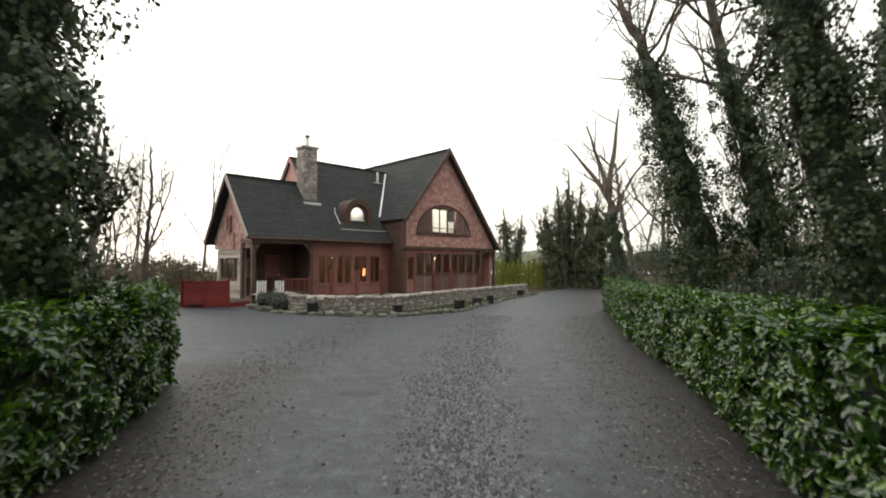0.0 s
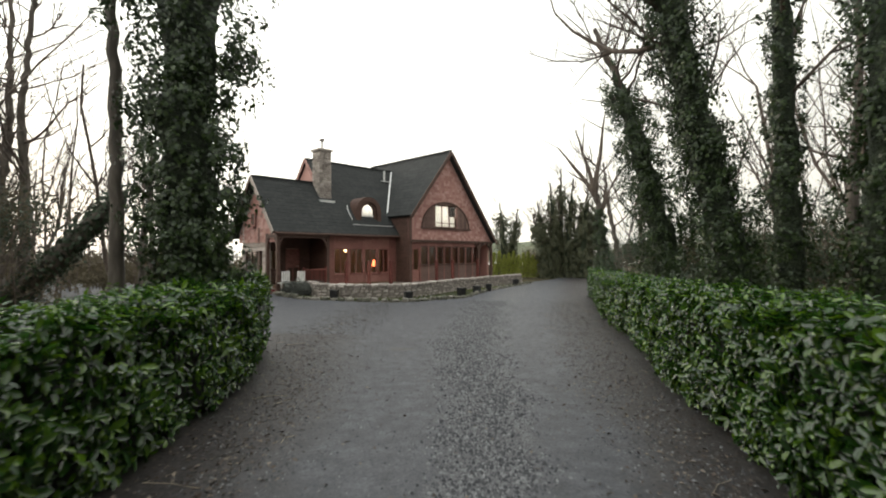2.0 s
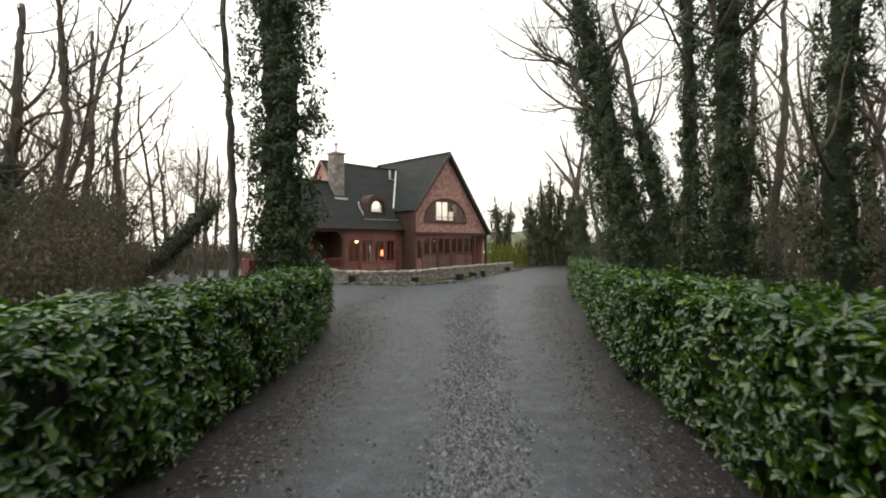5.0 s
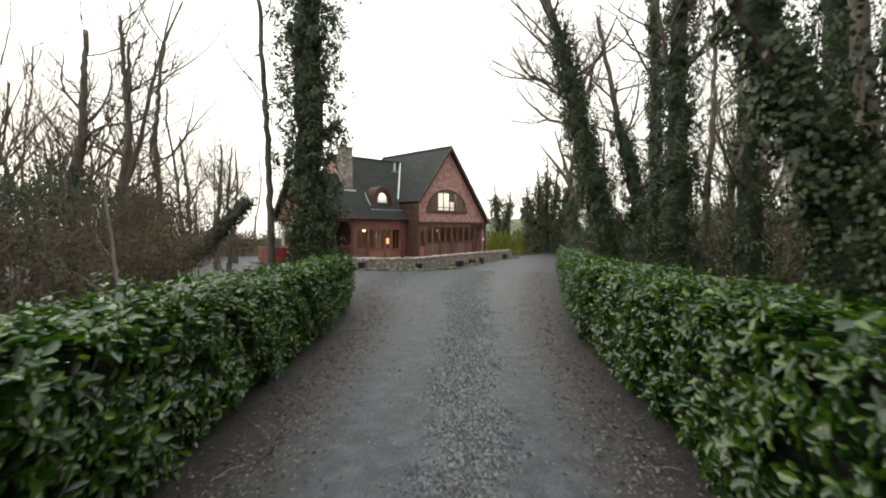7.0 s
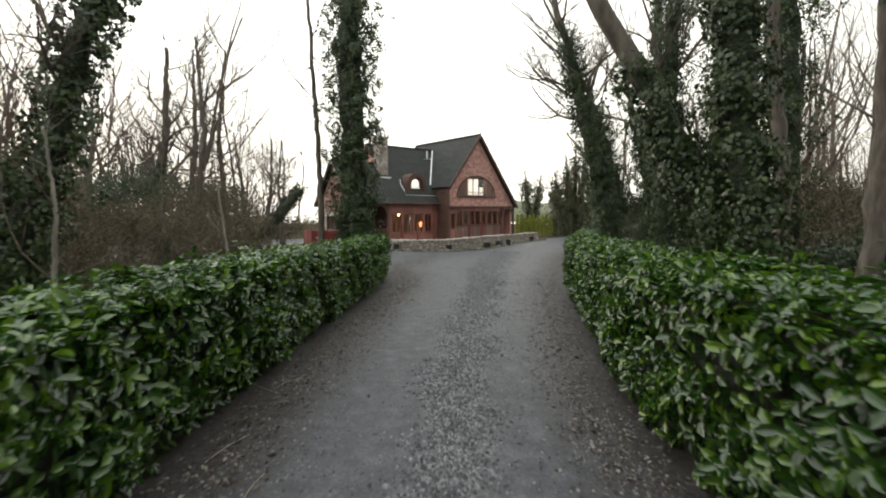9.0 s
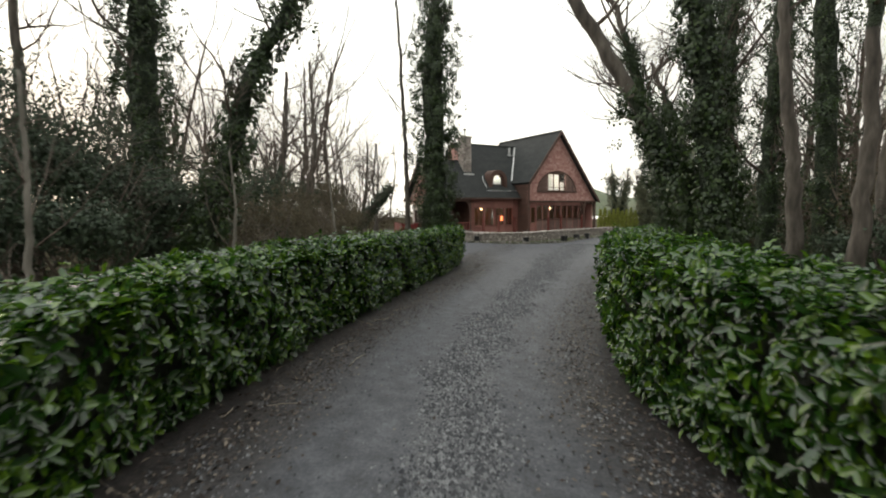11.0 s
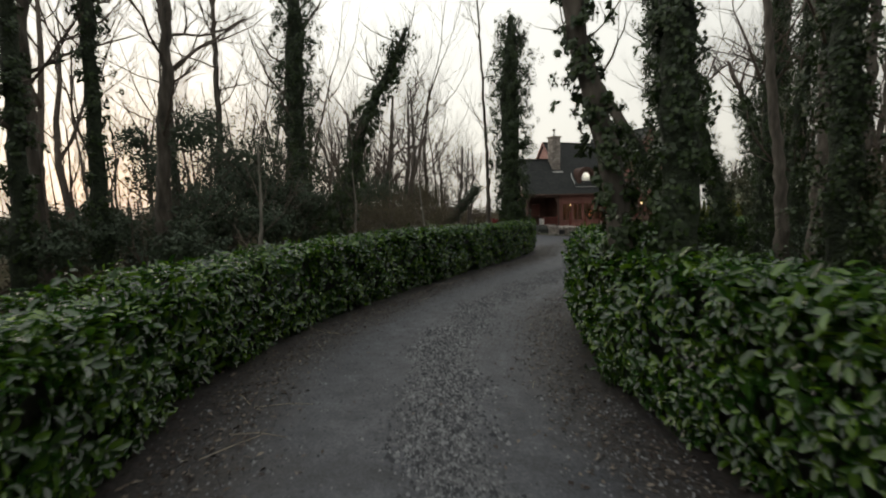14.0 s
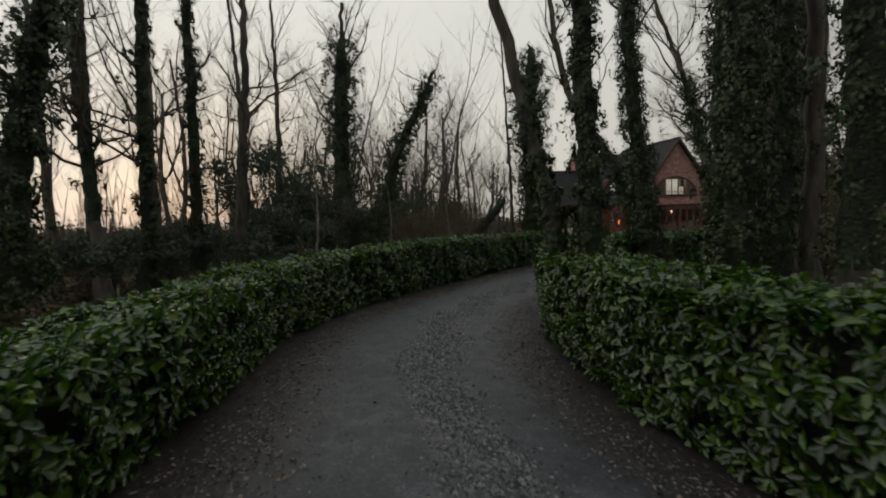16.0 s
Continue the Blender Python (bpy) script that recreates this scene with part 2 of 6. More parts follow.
FLOORING = mat("wood_floor", [(0.16, 0.09, 0.05), (0.24, 0.14, 0.08)], scale=5, rough=0.4, bump=0.1)
LAVENDER = mat("lavender", [(0.05, 0.055, 0.05), (0.1, 0.105, 0.09)], scale=6, bump=0.2, island=0.5)
THUJA = mat("conifer_foliage", [(0.11, 0.14, 0.02), (0.23, 0.26, 0.04), (0.36, 0.36, 0.08)], scale=6, bump=0.2, island=0.5, translucent=0.15)
HILL = mat("far_field", [(0.06, 0.08, 0.04), (0.1, 0.11, 0.06)], scale=0.2, bump=0)
GLASS = glass_mat()
BACKLIT = mat("cream_blind", [(0.8, 0.79, 0.76), (0.88, 0.87, 0.85)], scale=6, rough=0.9, bump=0.1, translucent=0.6)
FLANK = mat("weathered_brown_board", [(0.1, 0.06, 0.05), (0.16, 0.1, 0.085), (0.23, 0.155, 0.13)], scale=7, bump=0.4, stretch=(1, 1, 4), island=0.3)
WET = mat("puddle_water", [(0.012, 0.012, 0.013), (0.03, 0.029, 0.028)], scale=3, rough=0.06, bump=0.05, spec=0.6)
LAMP = glow_mat("warm_lamp", (1.0, 0.55, 0.22), 1.3)
FIRE = glow_mat("red_lamp_shade", (1.0, 0.22, 0.08), 5.0)


# ---- mesh tools ----
class Geo:
    """Gathers vertices and faces, then becomes one mesh."""

    def __init__(self):
        self.v, self.f = [], []

    def add(self, vs, fs):
        o = len(self.v)
        self.v.extend(vs)
        self.f.extend([tuple(i + o for i in q) for q in fs])
        return self

    def box(self, lo, hi, m=None, taper=0.0):
        (a, b, c), (d, e, g) = lo, hi
        t = taper
        vs = [(a, b, c), (d, b, c), (d, e, c), (a, e, c), (a + t, b + t, g), (d - t, b + t, g), (d - t, e - t, g), (a + t, e - t, g)]
        if m is not None:
            vs = [tuple(m @ Vector(p)) for p in vs]
        return self.add(vs, [(3, 2, 1, 0), (4, 5, 6, 7), (0, 1, 5, 4), (1, 2, 6, 5), (2, 3, 7, 6), (3, 0, 4, 7)])

    def beam(self, p, q, w, h):
        """A square bar from p to q."""
        p, q = Vector(p), Vector(q)
        d = q - p
        m = Matrix.Translation(p) @ d.to_track_quat("X", "Z").to_matrix().to_4x4()
        return self.box((0, -w / 2, -h / 2), (d.length, w / 2, h / 2), m)

    def tube(self, pts, radii, n=6):
        pts = [Vector(p) for p in pts]
        o = len(self.v)
        k = len(pts)
        for i, p in enumerate(pts):
            d = (pts[min(i + 1, k - 1)] - pts[max(i - 1, 0)]).normalized()
            a = d.orthogonal().normalized() if abs(d.z) > 0.9 else d.cross(Vector((0, 0, 1))).normalized()
            b = d.cross(a)
            for j in range(n):
                w = 2 * math.pi * j / n
                self.v.append(tuple(p + float(radii[i]) * (math.cos(w) * a + math.sin(w) * b)))
        for i in range(k - 1):
            for j in range(n):
                j2 = (j + 1) % n
                self.f.append((o + i * n + j, o + i * n + j2, o + (i + 1) * n + j2, o + (i + 1) * n + j))
        self.f.append(tuple(o + j for j in reversed(range(n))))
        self.f.append(tuple(o + (k - 1) * n + j for j in range(n)))
        return self

    def prism(self, poly, axis, a, b):
        """poly: points in the plane across the axis ('y': x, z; 'x': y, z; 'z': x, y), drawn out from a to b."""
        k = len(poly)
        put = {"y": lambda p, s: (p[0], s, p[1]), "x": lambda p, s: (s, p[0], p[1]), "z": lambda p, s: (p[0], p[1], s)}[axis]
        vs = [put(p, a) for p in poly] + [put(p, b) for p in poly]
        return self.add(vs, [tuple(range(k))[::-1], tuple(range(k, 2 * k))] + [(i, (i + 1) % k, k + (i + 1) % k, k + i) for i in range(k)])

    def mesh(self, name):
        me = bpy.data.meshes.new(name)
        me.from_pydata(self.v, [], self.f)
        me.update()
        bm = bmesh.new()
        bm.from_mesh(me)
        bmesh.ops.recalc_face_normals(bm, faces=bm.faces)
        bm.to_mesh(me)
        bm.free()
        return me


def fast_mesh(name, verts, faces):
    me = bpy.data.meshes.new(name)
    verts, faces = np.asarray(verts, np.float32), np.asarray(faces, np.int32)
    k = faces.shape[1]
    me.vertices.add(len(verts))
    me.vertices.foreach_set("co", verts.ravel())
    me.loops.add(faces.size)
    me.loops.foreach_set("vertex_index", faces.ravel())
    me.polygons.add(len(faces))
    me.polygons.foreach_set("loop_start", np.arange(0, faces.size, k, dtype=np.int32))
    me.update(calc_edges=True)
    return me


def part(name, geo, material, parent=None, label="", smooth=False, kind="", at=None):
    me = geo if isinstance(geo, bpy.types.Mesh) else geo.mesh(name)
    if material and not me.materials:
        me.materials.append(material)
    if smooth:
        me.polygons.foreach_set("use_smooth", [True] * len(me.polygons))
    ob = new(name, me)
    if parent is not None:
        ob.parent = parent
    if at is not None:
        ob.matrix_basis = at
    return tagged(ob, label, kind=kind)


def empty(name, at, label, category, group="", kind=""):
    ob = new(name)
    ob.matrix_basis = at
    return tagged(ob, label, category, group, kind)


def ground_z(x, y):
    """The lane falls gently to a level forecourt."""
    s = 1.5
    yy = y - s * np.log1p(np.exp(np.clip((y - 14.0) / s, -50, 50)))
    yy = np.maximum(yy, -45)
    return -0.0236 * yy - 0.0157 * np.clip(x, -25, 6) + 0.008 * np.minimum(y - yy, 60)


def gz(x, y):
    return float(ground_z(np.float64(x), np.float64(y)))


rng = np.random.default_rng(7)


def unit(a):
    return a / (np.linalg.norm(a, axis=-1, keepdims=True) + 1e-9)


def leaves(P, N, length, width, droop=0.3, fold=0.25, six=False):
    """Folded leaves at P whose faces look about along N; length and width per leaf."""
    n = len(P)
    N = unit(N)
    D = unit(np.cross(N, unit(rng.normal(size=(n, 3)))) + np.array([0, 0, -droop]))
    S = unit(np.cross(D, N))
    N2 = np.cross(S, D)
    L, W = np.asarray(length).reshape(-1, 1) * np.ones((n, 1)), np.asarray(width).reshape(-1, 1) * np.ones((n, 1))
    up = N2 * W * fold
    if six:
        V = np.stack([P, P + D * L * 0.3 + S * W * 0.5 + up, P + D * L * 0.72 + S * W * 0.42 + up, P + D * L - N2 * L * 0.12,
                      P + D * L * 0.72 - S * W * 0.42 + up, P + D * L * 0.3 - S * W * 0.5 + up], 1).reshape(-1, 3)
        b = np.arange(n)[:, None] * 6
        F = np.concatenate([b + np.array([[0, 1, 2, 3]]), b + np.array([[0, 3, 4, 5]])])
    else:
        V = np.stack([P, P + D * L * 0.45 + S * W * 0.5 + up, P + D * L, P + D * L * 0.45 - S * W * 0.5 + up], 1).reshape(-1, 3)
        b = np.arange(n)[:, None] * 4
        F = b + np.array([[0, 1, 2, 3]])
    return V, F


# ---- plan of the lane: inner feet of the two hedges ----
LEFT = [(-4.3, 7.1), (-3.6, 5.6), (-3.0, 3.2), (-2.7, 0.0), (-2.6, -3.0), (-2.4, -6.0), (-2.1, -9.0), (-1.7, -11.5), (-1.0, -13.6), (0.0, -15.2), (1.05, -16.6), (2.2, -18.2), (3.6, -20.0), (6.0, -22.3), (10.0, -25.5), (16.0, -29.5)]
RIGHT = [(6.6, 21.5), (5.7, 17.5), (4.7, 13.5), (3.75, 8.0), (2.95, 5.0), (2.3, 1.3), (2.1, 0.2), (1.7, -4.5), (1.5, -6.5), (1.5, -8.2), (1.85, -10.0), (2.5, -11.8), (3.5, -13.4), (4.7, -14.8), (6.4, -16.2), (9.0, -18.2), (13.0, -21.0), (18.0, -24.0)]


def smooth_line(pts, step=0.25):
    """The polyline eased by a Catmull-Rom curve, in even steps."""
    P = [np.array(p, float) for p in pts]
    P = [2 * P[0] - P[1]] + P + [2 * P[-1] - P[-2]]
    out_pts = []
    for i in range(1, len(P) - 2):
        k = max(2, int(np.linalg.norm(P[i + 1] - P[i]) / step))
        for t in np.arange(k) / k:
            a, b, c, d = P[i - 1], P[i], P[i + 1], P[i + 2]
            out_pts.append(0.5 * (2 * b + (c - a) * t + (2 * a - 5 * b + 4 * c - d) * t * t + (3 * b - a - 3 * c + d) * t**3))
    out_pts.append(P[-2])
    return np.array(out_pts)


LL, RL = smooth_line(LEFT), smooth_line(RIGHT)

# ---- ground ----
gx = np.unique(np.concatenate([np.linspace(-900, -60, 15), np.linspace(-60, 60, 121), np.linspace(60, 900, 15)]))
gy = np.unique(np.concatenate([np.linspace(-900, -60, 15), np.linspace(-60, 80, 141), np.linspace(80, 900, 15)]))
X, Y = np.meshgrid(gx, gy, indexing="ij")
Z = ground_z(X, Y) - 0.03
idx = np.arange(X.size).reshape(X.shape)
quads = np.stack([idx[:-1, :-1], idx[1:, :-1], idx[1:, 1:], idx[:-1, 1:]], -1).reshape(-1, 4)
ground = part("ground", fast_mesh("ground", np.stack([X, Y, Z], -1).reshape(-1, 3), quads), SOIL, smooth=True)
tagged(ground, "dark leaf-strewn woodland soil with sparse grass", "ground", kind="structure")

# ---- gravel drive: lane and forecourt ----
ys = np.concatenate([np.arange(-29, 12, 0.25), np.arange(12, 60, 0.5)])


def lane_edges(y):
    lx = np.interp(y, LL[::-1, 1], LL[::-1, 0]) - 0.35
    rx = np.interp(y, RL[::-1, 1], RL[::-1, 0]) + 0.35
    if y > 6.0:
        lx = np.interp(y, [6.0, 7.2, 8.5, 10, 24, 30, 31, 37, 60], [lx, -5.2, -10, -26, -26, -14, 4.0, 8.2, 16])
    if y > 20:
        rx = np.interp(y, [20, 24, 36.5, 60], [6.7, 7.4, 10.9, 20])
    return lx, rx


cols = 26
rv, ruv = [], []
for y in ys:
    a, b = lane_edges(y)
    c0 = np.interp(y, LL[::-1, 1], LL[::-1, 0]) if y < 7 else -4.3 + (y - 7) * 0.1
    c1 = np.interp(y, RL[::-1, 1], RL[::-1, 0]) if y < 21 else b
    for i in range(cols + 1):
        x = a + (b - a) * i / cols
        u = (x - c0) / (c1 - c0)
        crown = 0.03 * math.sin(max(0, min(1, u)) * math.pi)
        rv.append((x, y, gz(x, y) + crown))
        ruv.append((0.06 + 0.84 * u if y < 9 or u > 0.5 else 0.06 + 0.84 * max(u, 0.36), y))
rf = [(j * (cols + 1) + i, j * (cols + 1) + i + 1, (j + 1) * (cols + 1) + i + 1, (j + 1) * (cols + 1) + i) for j in range(len(ys) - 1) for i in range(cols)]
drive_mesh = fast_mesh("road", rv, rf)
uvl = drive_mesh.uv_layers.new(name="lane")
loop_v = np.zeros(len(drive_mesh.loops), np.int32)
drive_mesh.loops.foreach_get("vertex_index", loop_v)
uvl.data.foreach_set("uv", np.array(ruv, np.float32)[loop_v].ravel())
drive = part("road", drive_mesh, GRAVEL, smooth=True)
tagged(drive, "grey gravel drive with two compacted wheel tracks", "drive", kind="structure")


# ---- hedges ----
def hedge(line, side, height, width, label, dense, low):
    """side: +1 when the hedge grows towards +normal (to the left of the line's run)."""
    T = np.gradient(line, axis=0)
    T = unit(T)
    Nn = np.stack([-T[:, 1], T[:, 0]], -1) * side
    root = empty("hedge", pose(line[0][0], line[0][1], gz(*line[0])), label, "hedge", "clipped laurel hedges")
    inv = root.matrix_basis.inverted()
    scale_h = lambda y: np.interp(y, low[0], low[1]) / height
    # closed core for the inner twigs; shade between leaves is in its colour
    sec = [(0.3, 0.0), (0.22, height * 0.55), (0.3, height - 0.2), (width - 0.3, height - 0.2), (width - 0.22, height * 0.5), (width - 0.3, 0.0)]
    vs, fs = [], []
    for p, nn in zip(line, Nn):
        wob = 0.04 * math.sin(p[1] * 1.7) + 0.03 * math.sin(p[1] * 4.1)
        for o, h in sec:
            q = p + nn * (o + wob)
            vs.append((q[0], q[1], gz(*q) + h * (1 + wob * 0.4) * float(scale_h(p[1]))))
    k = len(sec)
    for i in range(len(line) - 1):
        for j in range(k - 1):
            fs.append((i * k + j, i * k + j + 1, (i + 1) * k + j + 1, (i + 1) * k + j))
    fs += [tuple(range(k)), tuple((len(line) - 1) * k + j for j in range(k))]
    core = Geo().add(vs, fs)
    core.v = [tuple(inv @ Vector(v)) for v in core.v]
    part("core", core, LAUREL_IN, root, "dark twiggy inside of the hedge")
    seg = np.linalg.norm(np.diff(line, axis=0), axis=1)
    total = seg.sum()
    back = height * 0.3
    perim = height + width + back
    n = int(total * perim * dense)
    s = rng.random(n) * (len(line) - 1)
    i0 = s.astype(int)
    fr = (s - i0)[:, None]
    P0, N0 = line[i0] * (1 - fr) + line[np.minimum(i0 + 1, len(line) - 1)] * fr, Nn[i0]
    a = rng.random(n) * perim
    inner, top = a < height, (a >= height) & (a < height + width)
    o = np.where(inner, 0.0, np.where(top, a - height, width))
    h = np.where(inner, a, np.where(top, height, (a - height - width) / 0.3))
    yy = P0[:, 1]
    lump = 0.03 * np.sin(yy * 1.9 + h * 2) + 0.03 * np.sin(yy * 4.3 + h * 5.1 + 1) + 0.03 * np.sin(P0[:, 0] * 6.1 + yy * 7 + h * 9)
    depth = np.minimum(rng.exponential(0.09, n), 0.26) - lump
    edge = np.clip((h - (height - 0.22)) / 0.22, 0, 1) ** 2 * 0.1 + np.clip((0.5 - h) / 0.5, 0, 1) * 0.17
    rim = np.clip((0.16 - np.minimum(o, width - o)) / 0.16, 0, 1) ** 2 * 0.07
    o = np.where(inner, o + depth + edge, np.where(top, o, o - depth - edge))
    crest = 0.035 * np.sin(yy * 2.7 + o * 3) + 0.025 * np.sin(yy * 6.3 + o * 7)
    h = np.where(top, h - 0.05 - rim + crest - np.minimum(rng.exponential(0.035, n), 0.12) + np.where(rng.random(n) < 0.1, rng.exponential(0.04, n), 0), h) + rng.normal(0, 0.02, n)
    PX = P0 + N0 * o[:, None]
    P = np.concatenate([PX, (ground_z(PX[:, 0], PX[:, 1]) + np.maximum(h * scale_h(P0[:, 1]), 0.05))[:, None]], 1)
    N3 = np.where(inner[:, None], np.concatenate([-N0, np.full((n, 1), 0.1) + 0.6 * np.clip(h / height - 0.55, 0, 1)[:, None]], 1), np.where(top[:, None], np.array([[0, 0, 1.0]]), np.concatenate([N0, np.full((n, 1), 0.4)], 1)))
    # the two ends
    ne = int(height * width * dense * 1.3)
    for end, sgn in ((0, -1), (len(line) - 1, 1)):
        oo, hh = rng.random(ne) * width, rng.random(ne) * height
        q = line[end] + Nn[end] * oo[:, None] + T[end] * sgn * (rng.normal(0, 0.05, ne) + 0.02)[:, None]
        P = np.concatenate([P, np.concatenate([q, (ground_z(q[:, 0], q[:, 1]) + hh * scale_h(line[end][1]))[:, None]], 1)])
        N3 = np.concatenate([N3, np.tile([T[end][0] * sgn, T[end][1] * sgn, 0.3], (ne, 1))])
    # each shoot tip carries a whorl of leaves that arch outwards
    A = unit(unit(N3) + rng.normal(0, 0.26, (len(P), 3)))
    per = 6
    k = len(P)
    ref = unit(np.cross(A, unit(rng.normal(size=(k, 3)))))
    ref2 = np.cross(A, ref)
    C, AA = np.repeat(P, per, 0), np.repeat(A, per, 0)
    turn = np.tile(np.arange(per) * 2.4, k) + np.repeat(rng.random(k) * 6.283, per) + rng.normal(0, 0.25, k * per)
    out_d = np.repeat(ref, per, 0) * np.cos(turn)[:, None] + np.repeat(ref2, per, 0) * np.sin(turn)[:, None]
    lift = np.tile(np.linspace(0.1, 1.1, per), k) + rng.normal(0, 0.15, k * per)
    D = unit(out_d + AA * (lift * np.where(AA[:, 2] > 0.75, 0.3, 0.75))[:, None] - np.where(AA[:, 2] > 0.75, 0.06, 0.5)[:, None] * np.array([0, 0, 1.0]))
    size = np.repeat(rng.uniform(0.8, 1.2, k), per)
    base = C + AA * (np.tile(np.linspace(-0.07, 0.02, per), k) * size)[:, None]
    Ls = rng.uniform(0.075, 0.135, k * per) * np.tile(np.linspace(1.1, 0.8, per), k) * size
    Ws = (Ls * rng.uniform(0.42, 0.54, k * per))[:, None]
    S = unit(np.cross(D, AA + np.array([0, 0, 0.35])))
    U = np.cross(S, D)
    U = np.where((np.sum(U * (AA + np.array([0, 0, 0.35])), 1) < 0)[:, None], -U, U)
    L3 = Ls[:, None]
    up = U * Ws * 0.16
    V = np.stack([base, base + D * L3 * 0.28 + S * Ws * 0.44 + up, base + D * L3 * 0.7 + S * Ws * 0.46 + up - U * L3 * 0.03, base + D * L3 - U * L3 * 0.14,
                  base + D * L3 * 0.7 - S * Ws * 0.46 + up - U * L3 * 0.03, base + D * L3 * 0.28 - S * Ws * 0.44 + up], 1).reshape(-1, 3)
    b = np.arange(k * per)[:, None] * 6
    F = np.concatenate([b + np.array([[0, 1, 2, 3]]), b + np.array([[0, 3, 4, 5]])])
    V = V - np.array(root.matrix_basis.translation)
    part("foliage", fast_mesh("foliage", V, F), LAUREL, root, "glossy mid-green laurel leaves", smooth=False, kind="stuff")
    return root, P, N3


left_hedge, LP, LN = hedge(LL, -1, 1.32, 1.1, "long clipped laurel hedge edging the gravel lane, curved", 125, ((-17, -11.7, -7.5, -2, 2, 6), (1.15, 1.28, 1.39, 1.41, 1.43, 1.54)))
right_hedge, RP, RN = hedge(RL, 1, 1.5, 1.25, "tall clipped laurel hedge running from forecourt to lane", 125, ((-17, -11.5, -7.5, 0), (1.43, 1.44, 1.55, 1.51)))


# ---- house, in its own axes: x along the front, y to the back ----
HOUSE_TURN, HU, HV, HG = 46.5, 16.0, 21.5, -0.27
FLOOR = 0.2
c_, s_ = math.cos(radians(HOUSE_TURN)), math.sin(radians(HOUSE_TURN))


def uv_world(u, v):
    return (u * c_ - v * s_, u * s_ + v * c_)


H_AT = pose(0, 0, 0, 0, 0, HOUSE_TURN)
house = empty("house", H_AT @ pose(HU, HV, HG), "red-brown timber and shingle house with dark slate roofs and stone chimney", "house")
H_IN = pose(-HU, -HV, -HG)


def hpart(name, geo, material, parent=None, label="", kind="", smooth=False):
    ob = part(name, geo, material, parent or house, label, smooth, kind)
    if parent is None or parent == house:
        ob.matrix_basis = H_IN
    return ob


GAB_L, GAB_R, RIDGE_U, RIDGE_Z = 16.85, 25.05, 20.35, 8.62
VERGE, GAB_V, GAB_BACK = 19.8, 20.15, 28.4
PITCH = 1.25
EAVE_V, EAVE_Z, WPITCH = 21.1, 3.02, 1.17
WING_V, WING_W = 21.5, 9.1
W_RV, W_RZ = 23.75, 6.12
M_RV, M_RZ, M_W = 25.2, 7.8, 12.8


def slab(points, thick=0.16):
    """A roof slope: its upper face by corners, with thickness below."""
    vs = [Vector(p) for p in points]
    nrm = (vs[1] - vs[0]).cross(vs[2] - vs[0]).normalized()
    if nrm.z < 0:
        nrm = -nrm
    k = len(vs)
    return [tuple(p) for p in vs] + [tuple(p - nrm * thick) for p in vs], [tuple(range(k)), tuple(range(k, 2 * k))[::-1]] + [(i, k + i, k + (i + 1) % k, (i + 1) % k) for i in range(k)]


def gab_z(u):
    return RIDGE_Z - PITCH * abs(u - RIDGE_U)


def wing_z(v):
    return EAVE_Z + WPITCH * (v - EAVE_V)


def valley_v(u):
    return EAVE_V + (gab_z(u) - EAVE_Z) / WPITCH


def slates(corners, rows, name, label):
    """One slope with its courses of slates as thin lapped steps."""
    a, b, c, d = [Vector(p) for p in corners]  # eave left, eave right, ridge right, ridge left
    g = Geo()
    nrm = (b - a).cross(d - a).normalized()
    if nrm.z < 0:
        nrm = -nrm
    for r in range(rows):
        t0, t1 = r / rows, (r + 1) / rows + 0.01
        p, q = a.lerp(d, t0), b.lerp(c, t0)
        p2, q2 = a.lerp(d, min(1, t1)), b.lerp(c, min(1, t1))
        w = (q - p).length
        k = max(1, int(w / 0.62))
        for i in range(k):
            s0, s1 = i / k, (i + 1) / k
            lift = 0.009 + 0.005 * random.random()
            g.add([tuple(p.lerp(q, s0) + nrm * lift), tuple(p.lerp(q, s1) + nrm * lift), tuple(p2.lerp(q2, s1) + nrm * 0.003), tuple(p2.lerp(q2, s0) + nrm * 0.003),
                   tuple(p.lerp(q, s0)), tuple(p.lerp(q, s1))], [(0, 1, 2, 3), (4, 5, 1, 0)])
    return hpart(name, g, ROOF, roof, label, "stuff")


# roofs
roof = hpart("roof", Geo(), ROOF)
g = Geo()
gl = (GAB_L, VERGE, gab_z(GAB_L))
rz_end = (GAB_L, valley_v(GAB_L), gab_z(GAB_L))
ridge_f, ridge_b = (RIDGE_U, VERGE, RIDGE_Z), (RIDGE_U, GAB_BACK, RIDGE_Z)
top_u = RIDGE_U - (RIDGE_Z - M_RZ) / PITCH
g.add(*slab([gl, ridge_f, ridge_b, (top_u, GAB_BACK, M_RZ), (top_u, M_RV, M_RZ), rz_end]))
g.add(*slab([ridge_f, (GAB_R, VERGE, gab_z(GAB_R)), (GAB_R, GAB_BACK, gab_z(GAB_R)), ridge_b]))
# main front slope, from the wing's west verge to the valley
g.add(*slab([(8.75, EAVE_V, EAVE_Z), (GAB_L + 0.2, EAVE_V, EAVE_Z), (GAB_L + 0.2, valley_v(GAB_L), wing_z(valley_v(GAB_L))), (top_u, M_RV, M_RZ), (M_W, M_RV, M_RZ), (M_W, W_RV, W_RZ), (8.75, W_RV, W_RZ)]))
g.add(*slab([(8.75, W_RV, W_RZ), (M_W, W_RV, W_RZ), (M_W, 26.5, 2.85), (8.75, 26.5, 2.85)]))
g.add(*slab([(M_W, M_RV, M_RZ), (top_u + 0.3, M_RV, M_RZ), (top_u + 0.3, 29.0, 3.3), (M_W, 29.0, 3.3)]))
part("roof_deck", g, ROOF, roof, "dark slate roof slopes")
